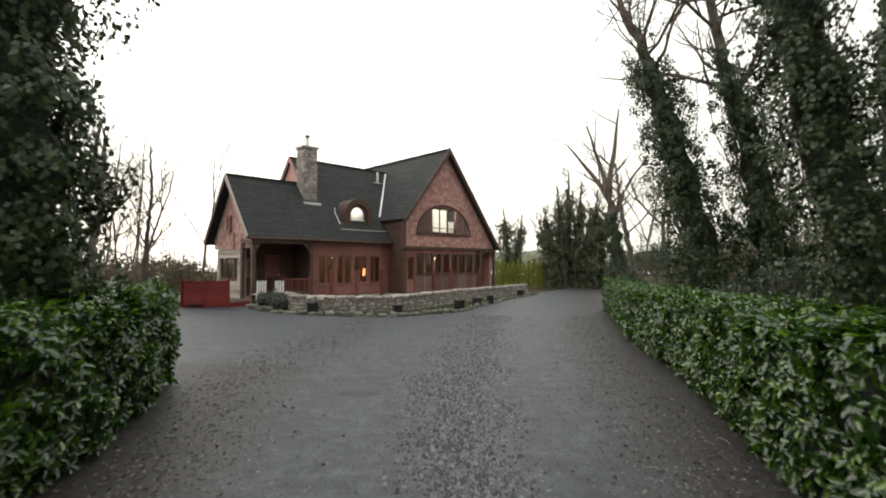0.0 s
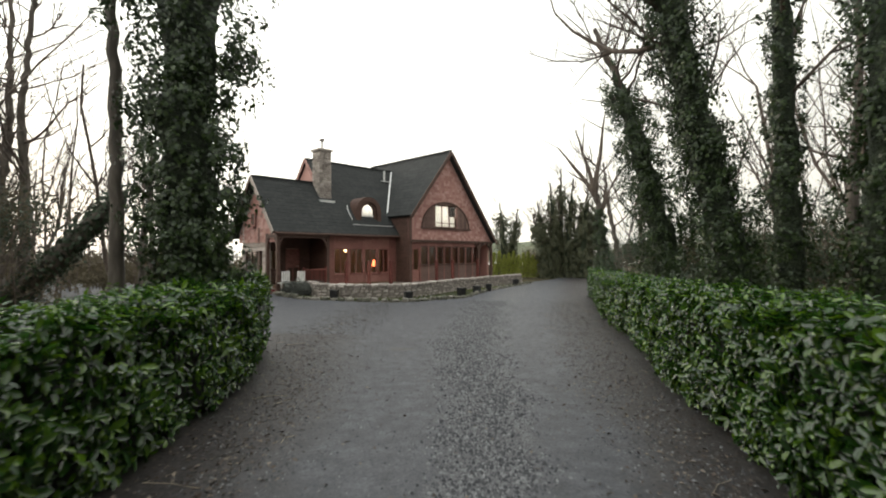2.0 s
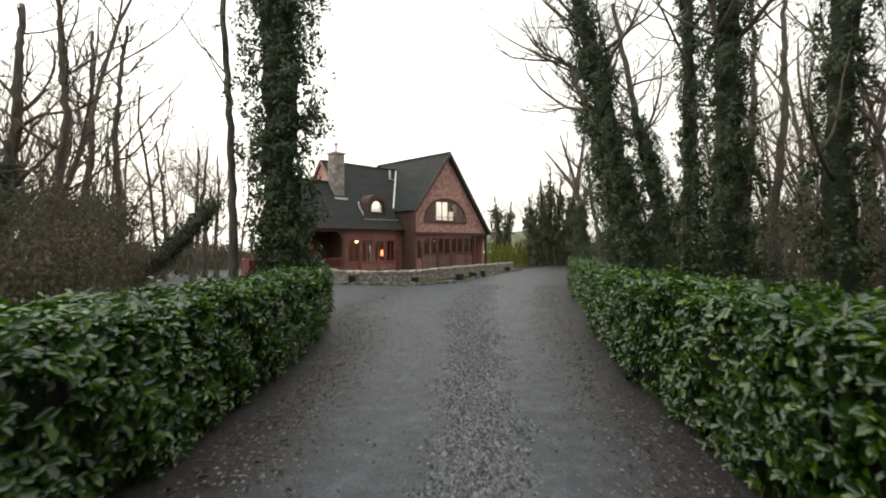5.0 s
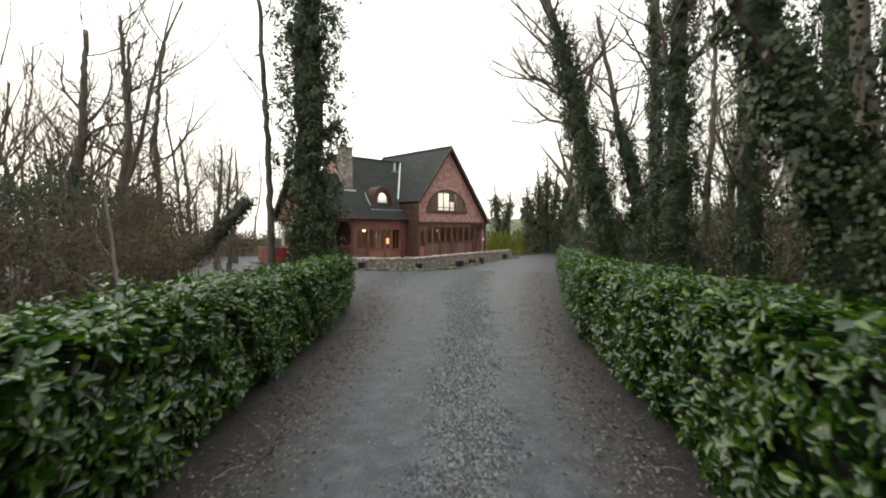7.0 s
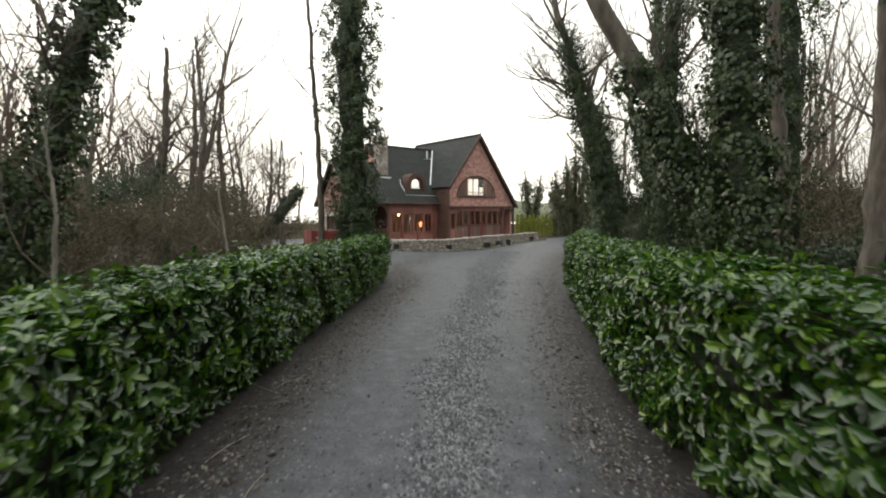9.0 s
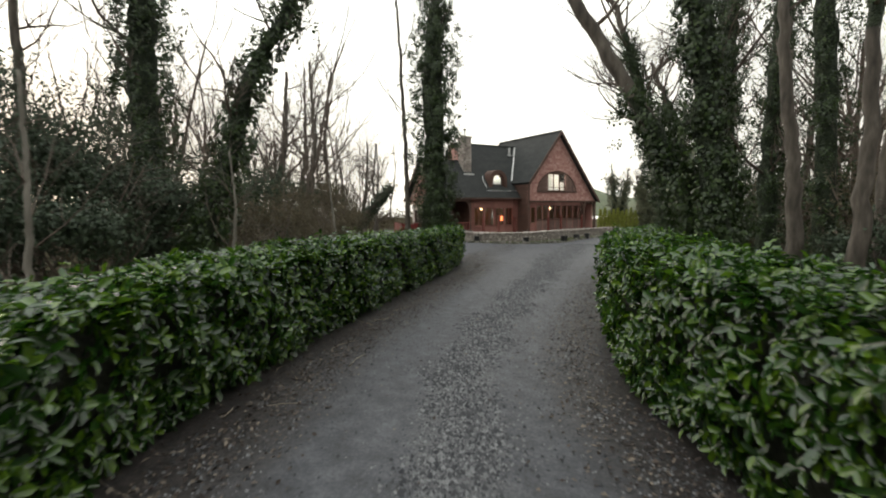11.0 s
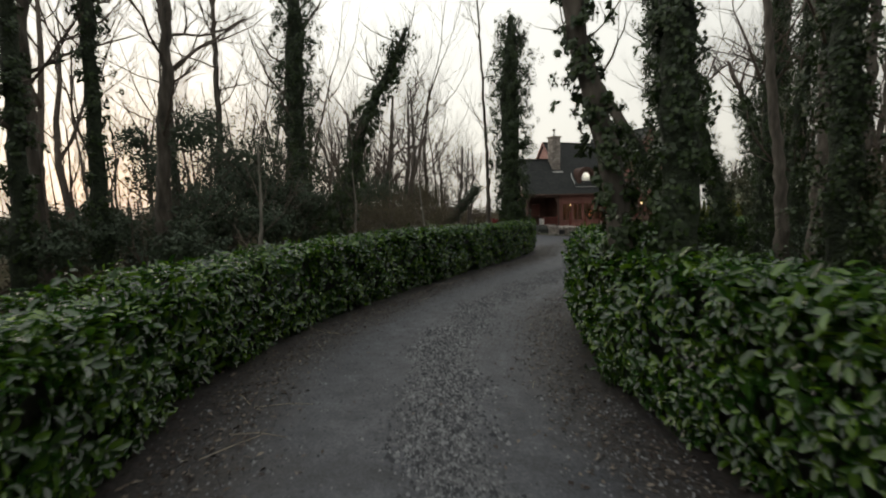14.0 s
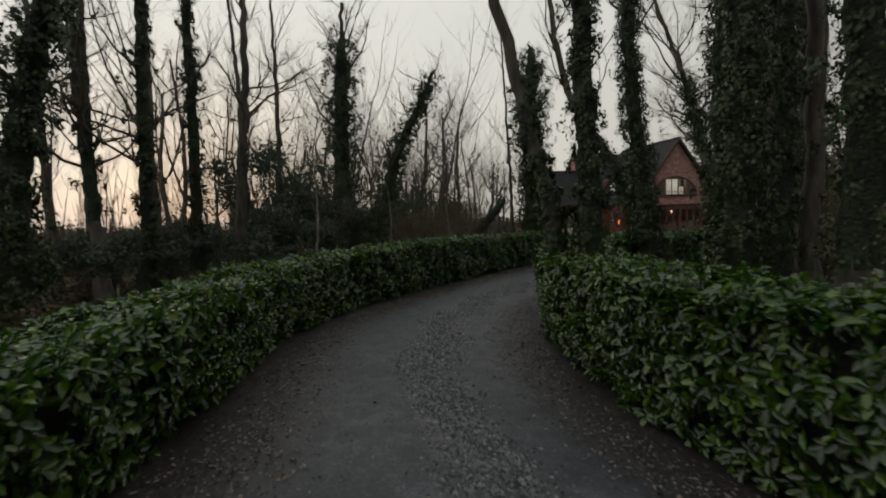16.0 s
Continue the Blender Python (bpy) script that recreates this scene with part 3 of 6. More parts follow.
for nm, a, b, c, d, n_rows in (
    ("slate_course", (8.78, EAVE_V + 0.02, EAVE_Z + 0.02), (M_W, EAVE_V + 0.02, EAVE_Z + 0.02), (M_W, W_RV, W_RZ), (8.78, W_RV, W_RZ), 15),
    ("slate_course", (M_W, EAVE_V + 0.02, EAVE_Z + 0.02), (GAB_L + 0.1, EAVE_V + 0.02, EAVE_Z + 0.02), (GAB_L + 0.1, valley_v(GAB_L), wing_z(valley_v(GAB_L))), (M_W, valley_v(GAB_L), wing_z(valley_v(GAB_L))), 6),
    ("slate_course", (M_W, valley_v(GAB_L), wing_z(valley_v(GAB_L))), (GAB_L, valley_v(GAB_L), wing_z(valley_v(GAB_L))), (top_u, M_RV, M_RZ), (M_W, M_RV, M_RZ), 15),
    ("slate_course", (GAB_L, VERGE + 0.02, gab_z(GAB_L)), rz_end, (top_u, M_RV, M_RZ), (top_u, VERGE + 0.02, M_RZ), 15),
    ("slate_course", (top_u, VERGE + 0.02, M_RZ), (top_u, GAB_BACK, M_RZ), ridge_b, (RIDGE_U, VERGE + 0.02, RIDGE_Z), 4),
):
    slates((a, b, c, d), n_rows, nm, "lapped courses of dark slates")
# ridge caps, valley lead, bargeboards
part("ridge_cap", Geo().beam((8.75, W_RV, W_RZ + 0.03), (M_W, W_RV, W_RZ + 0.03), 0.16, 0.08), ROOF, roof)
part("ridge_cap", Geo().beam((M_W, M_RV, M_RZ + 0.03), (top_u, M_RV, M_RZ + 0.03), 0.16, 0.08), ROOF, roof)
part("ridge_cap", Geo().beam((RIDGE_U, VERGE, RIDGE_Z + 0.03), (RIDGE_U, GAB_BACK, RIDGE_Z + 0.03), 0.16, 0.08), ROOF, roof)
part("valley_flashing", Geo().beam((GAB_L + 0.18, valley_v(GAB_L + 0.18) , gab_z(GAB_L + 0.18) + 0.06), (top_u, M_RV, M_RZ + 0.06), 0.09, 0.03), LEAD, roof, "pale metal valley lining")
part("bargeboard", Geo().beam((RIDGE_U, VERGE - 0.03, RIDGE_Z - 0.1), (GAB_L - 0.03, VERGE - 0.03, gab_z(GAB_L) - 0.14), 0.05, 0.2), DARKWOOD, roof, "dark brown bargeboard")
part("bargeboard", Geo().beam((RIDGE_U, VERGE - 0.03, RIDGE_Z - 0.1), (GAB_R + 0.03, VERGE - 0.03, gab_z(GAB_R) - 0.14), 0.05, 0.2), DARKWOOD, roof, "dark brown bargeboard")
part("bargeboard", Geo().beam((8.72, W_RV, W_RZ - 0.06), (8.72, EAVE_V, EAVE_Z - 0.06), 0.05, 0.2), CLAP, roof, "pale weathered bargeboard")
part("bargeboard", Geo().beam((8.72, W_RV, W_RZ - 0.06), (8.72, 26.5, 2.8), 0.05, 0.2), DARKWOOD, roof, "dark brown bargeboard")
part("bargeboard", Geo().beam((M_W - 0.03, M_RV, M_RZ - 0.06), (M_W - 0.03, W_RV, W_RZ - 0.06), 0.05, 0.18), REDWOOD, roof, "dark red bargeboard")
part("bargeboard", Geo().beam((M_W - 0.03, M_RV, M_RZ - 0.06), (M_W - 0.03, 29.0, 3.25), 0.05, 0.22), REDWOOD, roof, "dark red bargeboard")
part("finial", Geo().tube([(RIDGE_U, VERGE, RIDGE_Z), (RIDGE_U, VERGE, RIDGE_Z + 0.16)], [0.05, 0.02]), DARKWOOD, roof)
part("gutter", Geo().tube([(8.8, EAVE_V - 0.06, EAVE_Z - 0.08), (GAB_L + 0.1, EAVE_V - 0.06, EAVE_Z - 0.08)], [0.06, 0.06], 8), DARKWOOD, roof, "dark eaves gutter")

# walls
wall = hpart("wall", Geo(), SHAKE)


def wall_run(g, horizontal, fixed, a, b, z0, z1, openings, thick=0.2):
    """A wall along x (horizontal) or y at the fixed coordinate, with real openings (a0, a1, z0, z1)."""
    cuts = sorted({a, b, *[q for o in openings for q in o[:2]]})
    for p, q in zip(cuts, cuts[1:]):
        spans, z = [], z0
        for o in sorted((o for o in openings if o[0] <= p + 1e-6 and o[1] >= q - 1e-6), key=lambda o: o[2]):
            if o[2] > z:
                spans.append((z, o[2]))
            z = o[3]
        if z < z1:
            spans.append((z, z1))
        for s0, s1 in spans:
            if horizontal:
                g.box((p, fixed, s0), (q, fixed + thick, s1))
            else:
                g.box((fixed, p, s0), (fixed + thick, q, s1))
    return g


# gable front: shingled top with an opening for its arched window
arch_c, arch_a, arch_b, arch_z = 20.2, 2.2, 1.68, 3.56
win_l, win_r, win_z0, win_z1 = 19.2, 21.25, 3.58, 5.05
BAND = 2.72
g = Geo()
lo_l, lo_r = gab_z(17.05) - 0.12, gab_z(24.85) - 0.12
g.prism([(17.05, BAND), (win_l, BAND), (win_l, gab_z(win_l) - 0.16), (17.05, lo_l)], "y", GAB_V, GAB_V + 0.2)
g.prism([(win_l, BAND), (win_r, BAND), (win_r, win_z0), (win_l, win_z0)], "y", GAB_V, GAB_V + 0.2)
g.prism([(win_l, win_z1), (win_r, win_z1), (win_r, gab_z(win_r) - 0.16), (RIDGE_U, RIDGE_Z - 0.2), (win_l, gab_z(win_l) - 0.16)], "y", GAB_V, GAB_V + 0.2)
g.prism([(win_r, BAND), (24.85, BAND), (24.85, lo_r), (win_r, gab_z(win_r) - 0.16)], "y", GAB_V, GAB_V + 0.2)
# side wall is in shade here; the dark timber colour carries that shade
part("side_wall", Geo().box((17.05, GAB_V + 0.2, HG), (17.25, 23.0, 4.5)), DARKWOOD, wall, "dark timber side wall")
g.box((24.65, GAB_V + 0.2, HG), (24.85, GAB_BACK, 3.1))
g.prism([(17.05, BAND), (24.85, HG), (24.85, lo_r), (RIDGE_U, RIDGE_Z - 0.2), (17.05, lo_l)], "y", GAB_BACK - 0.3, GAB_BACK - 0.1)
part("gable_wall", g, SHAKE, wall, "faded red shingle gable")


def in_arch(u, z):
    return z < arch_z + arch_b + 0.02 and z > arch_z - 0.1 and ((u - arch_c) / (arch_a + 0.1)) ** 2 + (max(0, z - arch_z) / (arch_b + 0.08)) ** 2 < 1


g = Geo()
z = BAND + 0.05
row = 0
while z < RIDGE_Z - 0.45:
    u = 17.07 + (0.11 if row % 2 else 0)
    while u < 24.8:
        w = random.uniform(0.15, 0.27)
        if z + 0.17 < gab_z(u) - 0.2 and z + 0.17 < gab_z(u + w) - 0.2 and u + w < 24.84 and not in_arch(u + w / 2, z + 0.08):
            t = random.uniform(0.012, 0.03)
            g.add([(u, GAB_V - t, z), (u + w - 0.012, GAB_V - t, z + random.uniform(-0.01, 0.01)), (u + w - 0.012, GAB_V - 0.003, z + 0.19), (u, GAB_V - 0.003, z + 0.19), (u, GAB_V, z), (u + w - 0.012, GAB_V, z)],
                  [(0, 1, 2, 3), (4, 5, 1, 0), (0, 3, 4), (1, 5, 2)])
        u += w
    z += 0.17
    row += 1
part("shingle", g, SHAKE, wall, "red shingles in uneven courses", kind="stuff")
part("jetty_beam", Geo().box((16.95, GAB_V - 0.12, BAND - 0.12), (24.95, GAB_V + 0.25, BAND + 0.03)), DARKWOOD, wall, "weathered grey-brown beam")
part("corner_board", Geo().box((16.98, GAB_V - 0.05, HG), (17.16, GAB_V + 0.1, 4.35)), DARKWOOD, wall)

# front wall of the wing
FW = [(12.55, 13.5), (13.62, 14.55), (14.67, 15.55), (15.67, 16.5)]
g = wall_run(Geo(), True, WING_V, 12.1, 17.05, HG, 2.95, [(a, b, 0.72, 2.2) for a, b in FW])
part("front_wall", g, REDWOOD, wall, "red-stained timber wall")
# porch back wall and its side
g = wall_run(Geo(), True, 23.4, 9.1, 12.1, HG, 3.3, [(10.6, 11.5, FLOOR, 2.2), (9.5, 10.3, 1.0, 2.1)])
g.box((12.1, WING_V + 0.2, HG), (12.3, 23.6, 3.0))
part("porch_wall", g, DARKWOOD, wall, "dark timber porch wall")
# ground floor under the gable
GW = [(17.98 + i * 0.7, 18.6 + i * 0.7) for i in range(8)]
bay = wall_run(Geo(), True, GAB_V + 0.02, 17.25, 23.6, HG, BAND - 0.12, [(17.3, 17.88, FLOOR, 2.25)] + [(a, b, 1.2, 2.36) for a, b in GW])
for k in range(0, len(bay.v), 8):
    vs = bay.v[k:k + 8]
    low = min(v[2] for v in vs) < 0.5 and max(v[2] for v in vs) < 1.5
    part("wall_panel", Geo().box(vs[0], vs[6]), FLANK if low else REDWOOD, wall)
part("wall_panel", Geo().box((23.4, GAB_V + 0.22, HG), (23.6, 21.6, BAND - 0.12)), REDWOOD, wall)
part("wall_panel", Geo().box((23.6, 21.4, HG), (24.65, 21.6, BAND - 0.12)), REDWOOD, wall)
# west gable of the wing: clapboards below, shingles above
g = wall_run(Geo(), False, WING_W, 22.5, 25.6, HG, 2.45, [(23.05, 25.25, 1.0, 2.08)])
g.prism([(22.5, 2.45), (21.4, 2.95), (W_RV, W_RZ - 0.25), (26.2, 2.95), (25.6, 2.45)], "x", WING_W + 0.02, WING_W + 0.2)
g.box((WING_W, 25.4, HG), (17, 25.6, 3.5))
part("west_wall", g, CLAP, wall, "pale weathered clapboard wall")
for i in range(14):
    z = HG + 0.05 + i * 0.19
    for a, b in (((22.52, 23.0), (25.3, 25.58)) if 0.85 < z < 2.0 else ((22.52, 25.58),)):
        part("clapboard", Geo().add([(WING_W - 0.05, a, z), (WING_W - 0.05, b, z), (WING_W - 0.004, b, z + 0.2), (WING_W - 0.004, a, z + 0.2), (WING_W, a, z), (WING_W, b, z)], [(0, 1, 2, 3), (4, 5, 1, 0), (0, 3, 4), (1, 5, 2)]), CLAP, wall)
g = Geo()
z = 2.5
while z < W_RZ - 0.5:
    v = 21.5
    while v < 26:
        w = random.uniform(0.16, 0.28)
        if z + 0.2 < W_RZ - 0.3 - WPITCH * abs(v - W_RV) and z + 0.2 < W_RZ - 0.3 - WPITCH * abs(v + w - W_RV):
            t = random.uniform(0.01, 0.03)
            g.add([(WING_W + 0.02 - t, v, z), (WING_W + 0.02 - t, v + w - 0.012, z), (WING_W + 0.017, v + w - 0.012, z + 0.2), (WING_W + 0.017, v, z + 0.2)], [(0, 1, 2, 3)])
        v += w
    z += 0.18
part("shingle", g, SHAKE, wall, "pale reddish shingles in the west gable", kind="stuff")
part("main_gable_wall", Geo().prism([(W_RV, W_RZ - 0.3), (M_RV, M_RZ - 0.25), (27.6, 4.8), (25.0, 4.8)], "x", M_W + 0.1, M_W + 0.3), SHAKE, wall, "red shingle gable behind the chimney")
hpart("floor_slab", Geo().box((9.1, 21.5, HG - 0.2), (24.85, 28.2, FLOOR)), FLOORING)
hpart("ceiling_slab", Geo().box((12.3, WING_V + 0.2, 2.5), (17.05, 25.4, 2.6)).box((17.25, GAB_V + 0.22, 2.5), (24.6, 28.1, 2.58)), PLASTER)
hpart("inner_wall", Geo().box((12.3, 25.2, FLOOR), (17.05, 25.4, 2.5)).box((17.25, 25.2, FLOOR), (24.6, 25.4, 2.5)).box((18.2, 22.2, 2.62), (22.4, 22.3, 5.8)), PLASTER, label="warm-lit plaster wall inside")


# windows
def window(u0, u1, z0, z1, v, along="u", bars=(), rails=(), frame_mat=DARKWOOD, name="window", label="timber-framed window with clear glass", fw=0.06):
    w = hpart(name, Geo(), frame_mat, label=label)

    def P(a, d, z):
        return (a, v + d, z) if along == "u" else (v + d, a, z)

    def bx(a0, a1, d0, d1, b0, b1):
        p, q = P(a0, d0, b0), P(a1, d1, b1)
        return Geo().box(tuple(map(min, p, q)), tuple(map(max, p, q)))

    g = Geo()
    for a0, a1, b0, b1 in ((u0, u1, z0, z0 + fw), (u0, u1, z1 - fw, z1), (u0, u0 + fw, z0 + fw, z1 - fw), (u1 - fw, u1, z0 + fw, z1 - fw)):
        q = bx(a0, a1, 0.04, 0.12, b0, b1)
        g.add(q.v, q.f)
    for b in bars:
        q = bx(b - 0.025, b + 0.025, 0.05, 0.11, z0 + fw, z1 - fw)
        g.add(q.v, q.f)
    part("window_frame", g, frame_mat, w)
    for r in rails:
        part("glazing_bar", bx(u0 + fw, u1 - fw, 0.055, 0.105, r - 0.02, r + 0.02), frame_mat, w)
    edges = [u0 + fw, *bars, u1 - fw]
    for a, b in zip(edges, edges[1:]):
        p = part("pane", bx(a, b, 0.078, 0.084, z0 + fw, z1 - fw), GLASS, w)
        p.visible_shadow = False
    part("window_sill", bx(u0 - 0.04, u1 + 0.04, -0.05, 0.04, z0 - 0.05, z0 - 0.002), frame_mat, w)
    return w


for a, b in FW:
    window(a, b, 0.72, 2.2, WING_V, bars=((a + b) / 2,), frame_mat=REDWOOD)
for a, b in GW:
    window(a, b, 1.2, 2.36, GAB_V + 0.02, frame_mat=DARKWOOD, fw=0.05)
window(win_l, win_r, win_z0, win_z1, GAB_V, bars=(win_l + 0.68, win_l + 1.37), rails=(win_z0 + 0.3,), frame_mat=DARKWOOD, label="tall three-light window under the timber arch")
window(23.05, 25.25, 1.0, 2.08, WING_W, "v", bars=(23.8, 24.5))
attic_window = window(23.8, 24.3, 3.4, 4.15, WING_W - 0.13, "v", frame_mat=REDWOOD, label="small boarded window in the west gable")
# dark look of the glass is put into the panes' colour, without reflection
for ob in attic_window.children:
    if ob.name.startswith("pane"):
        ob.data.materials.clear()
        ob.data.materials.append(DARKWOOD)
window(9.5, 10.3, 1.0, 2.1, 23.4)
door = hpart("door", Geo().box((17.32, GAB_V + 0.08, FLOOR), (17.86, GAB_V + 0.13, 0.9)), REDWOOD, label="glazed red timber door, lit orange from inside")
part("door_frame", Geo().box((17.3, GAB_V + 0.05, 0.9), (17.38, GAB_V + 0.13, 2.25)).box((17.8, GAB_V + 0.05, 0.9), (17.88, GAB_V + 0.13, 2.25)).box((17.38, GAB_V + 0.05, 2.15), (17.8, GAB_V + 0.13, 2.25)), REDWOOD, door)
part("pane", Geo().box((17.38, GAB_V + 0.09, 0.9), (17.8, GAB_V + 0.096, 2.15)), GLASS, door).visible_shadow = False
d2 = hpart("door", Geo().box((10.62, 23.44, FLOOR), (11.48, 23.5, 2.18)), REDWOOD, label="red timber porch door, closed")
part("door_panel", Geo().box((10.75, 23.41, 0.4), (11.02, 23.44, 1.1)), DARKWOOD, d2)
part("door_panel", Geo().box((11.1, 23.41, 0.4), (11.37, 23.44, 1.1)), DARKWOOD, d2)
part("door_handle", Geo().beam((11.4, 23.4, 1.2), (11.3, 23.4, 1.2), 0.03, 0.03), LEAD, d2, "metal door handle")

# the half-round timber surround of the gable window
surround = hpart("arch_surround", Geo(), FLANK, label="half-round timber surround of the gable window")
ks = 20
rim = [(arch_c + arch_a * math.cos(math.pi * i / ks), arch_z + arch_b * math.sin(math.pi * i / ks)) for i in range(ks + 1)]
g = Geo()
for (a, b), (c, d) in zip(rim, rim[1:]):
    g.beam((a, GAB_V - 0.04, b), (c, GAB_V - 0.04, d), 0.08, 0.07)
part("arch_rim", g, DARKWOOD, surround)
part("arch_sill", Geo().box((arch_c - arch_a - 0.1, GAB_V - 0.1, arch_z - 0.1), (arch_c + arch_a + 0.1, GAB_V - 0.003, arch_z)), DARKWOOD, surround)
for lo, hi in ((arch_c - arch_a, win_l), (win_r, arch_c + arch_a)):
    n_b = 5
    for i in range(n_b):
        a, b = lo + (hi - lo) * i / n_b, lo + (hi - lo) * (i + 1) / n_b
        za, zb = [arch_z + arch_b * math.sqrt(max(0, 1 - ((q - arch_c) / arch_a) ** 2)) for q in (a + 0.005, b - 0.005)]
        part("board", Geo().prism([(a + 0.005, arch_z), (b - 0.005, arch_z), (b - 0.005, zb), (a + 0.005, za)], "y", GAB_V - 0.03, GAB_V - 0.004), FLANK, surround)
lid = [(u, arch_z + arch_b * math.sqrt(max(0, 1 - ((u - arch_c) / arch_a) ** 2))) for u in np.linspace(win_l, win_r, 9)]
part("board", Geo().prism([(win_l, win_z1 - 0.02)] + [(float(a), max(float(b), win_z1)) for a, b in lid] + [(win_r, win_z1 - 0.02)], "y", GAB_V - 0.03, GAB_V - 0.004), FLANK, surround)

# dormer with an arched hood
dormer = hpart("dormer", Geo(), DARKWOOD, label="arched dormer with half-round window in the slate roof")
dc, dr, dz, dv = 15.22, 0.62, 4.42, 21.95
arc = [(dc + dr * math.cos(math.pi * i / 14), dz + dr * math.sin(math.pi * i / 14)) for i in range(15)]
outer = [(dc + (dr + 0.3) * math.cos(math.pi * i / 14), dz + (dr + 0.3) * math.sin(math.pi * i / 14)) for i in range(15)]
hood = [(dc + dr + 0.3, 3.75)] + outer + [(dc - dr - 0.3, 3.75), (dc - dr, 3.75)] + arc[::-1] + [(dc + dr, 3.75)]
g = Geo().prism(hood, "y", dv - 0.12, 23.1)
part("dormer_hood", g, DARKWOOD, dormer, "dark brown curved hood")
g = Geo()
ri = 0.46
ic = [(dc + ri * math.cos(math.pi * i / 14), dz + ri * math.sin(math.pi * i / 14)) for i in range(15)]
for i in range(14):
    g.prism([ic[i], arc[i], arc[i + 1], ic[i + 1]], "y", dv, dv + 0.1)
g.box((dc - dr, dv, 3.7), (dc + dr, dv + 0.1, 3.98)).box((dc - dr, dv, 3.98), (dc - ri, dv + 0.1, dz)).box((dc + ri, dv, 3.98), (dc + dr, dv + 0.1, dz))
part("dormer_front", g, DARKWOOD, dormer)
part("pane", Geo().prism([(dc - ri, 3.98), (dc + ri, 3.98), *ic], "y", dv + 0.05, dv + 0.056), GLASS, dormer).visible_shadow = False
part("glazing_bar", Geo().box((dc - ri, dv + 0.02, 4.15), (dc + ri, dv + 0.08, 4.2)), WHITE, dormer, "pale glazing bar")
part("dormer_back", Geo().box((dc - dr, 22.98, 3.9), (dc + dr, 23.02, 5.0)), WHITE, dormer, "white back of the dormer")
part("lead_apron", Geo().beam((13.9, 21.55, wing_z(21.55) + 0.05), (16.85, 21.55, wing_z(21.55) + 0.05), 0.07, 0.04), LEAD, dormer, "pale lead apron strip")
part("lead_edge", Geo().tube([(14.0, 21.8, wing_z(21.8) + 0.05), (14.0, 22.3, wing_z(22.3) + 0.05), (14.15, 22.6, wing_z(22.6) + 0.05)], [0.025] * 3), LEAD, dormer)

# stone chimney
chim = hpart("chimney", Geo(), MORTAR, label="square rubble stone chimney with a capped flue")
cu, cv, ch = 12.88, 23.35, 0.4
part("chimney_core", Geo().box((cu - ch + 0.02, cv - ch + 0.02, 4.4), (cu + ch - 0.02, cv + ch - 0.02, 8.0)), MORTAR, chim)


def rough_stone(seed, w, d, h):
    r = random.Random(seed)
    g = Geo().box((-w / 2, -d / 2, -h / 2), (w / 2, d / 2, h / 2))
    bm = bmesh.new()
    bm.from_mesh(g.mesh("stone"))
    bmesh.ops.bevel(bm, geom=bm.edges[:], offset=min(w, d, h) * 0.2, segments=1, affect="EDGES")
    for v in bm.verts:
        v.co += Vector((r.uniform(-1, 1) * w, r.uniform(-1, 1) * d, r.uniform(-1, 1) * h)) * 0.07
    me = bpy.data.meshes.new("stone")
    bm.to_mesh(me)
    bm.free()
    me.materials.append(STONE)
    return me


STONES = [rough_stone(i, 1, 1, 1) for i in range(10)]


def stone(parent, x, y, z, w, d, h, rz=0.0, name="stone"):
    ob = new(name, random.choice(STONES))
    ob.parent = parent
    ob.matrix_basis = pose(x, y, z, random.uniform(-3, 3), random.uniform(-3, 3), rz) @ Matrix.Diagonal((w, d, h, 1))
    return ob


z = 4.5
while z < 7.95:
    h = random.uniform(0.11, 0.2)
    for face in range(4):
        x = -ch
        while x < ch - 0.1:
            w = min(random.uniform(0.14, 0.36), ch - x)
            if ch - x - w < 0.12:
                w = ch - x
            p, q = [(x + w / 2, -ch + 0.07), (ch - 0.07, x + w / 2), (x + w / 2, ch - 0.07), (-ch + 0.07, x + w / 2)][face]
            if face in (0, 3):
                stone(chim, cu + p, cv + q, z + h / 2, w + 0.004 if face == 0 else 0.2, 0.2 if face == 0 else w + 0.004, h + 0.004)
            x += w
    z += h
part("chimney_cap", Geo().box((cu - ch - 0.08, cv - ch - 0.08, 7.98), (cu + ch + 0.08, cv + ch + 0.08, 8.08)).box((cu - ch, cv - ch, 8.08), (cu + ch, cv + ch, 8.15), taper=0.15), STONE, chim, "pale stone cap")
part("flue", Geo().tube([(cu, cv, 8.1), (cu, cv, 8.62)], [0.09, 0.08], 10), LEAD, chim, "pale flue pipe")
part("cowl", Geo().tube([(cu, cv, 8.6), (cu, cv, 8.64), (cu, cv, 8.72), (cu, cv, 8.76)], [0.09, 0.15, 0.15, 0.05], 10), DARKWOOD, chim)
part("lead_tray", Geo().box((cu - ch - 0.1, cv - ch - 0.25, wing_z(cv - ch - 0.25) - 0.02), (cu + ch + 0.1, cv - ch + 0.05, wing_z(cv - ch - 0.25) + 0.14)), LEAD, chim, "lead tray at the foot")
vent = hpart("roof_vent", Geo().tube([(18.45, 24.45, 6.85), (18.45, 24.45, 7.62)], [0.075, 0.075], 10), LEAD, label="pale metal vent pipe")
part("vent_skirt", Geo().beam((18.1, 24.35, 6.9), (18.85, 24.35, 6.9), 0.1, 0.05), LEAD, vent)

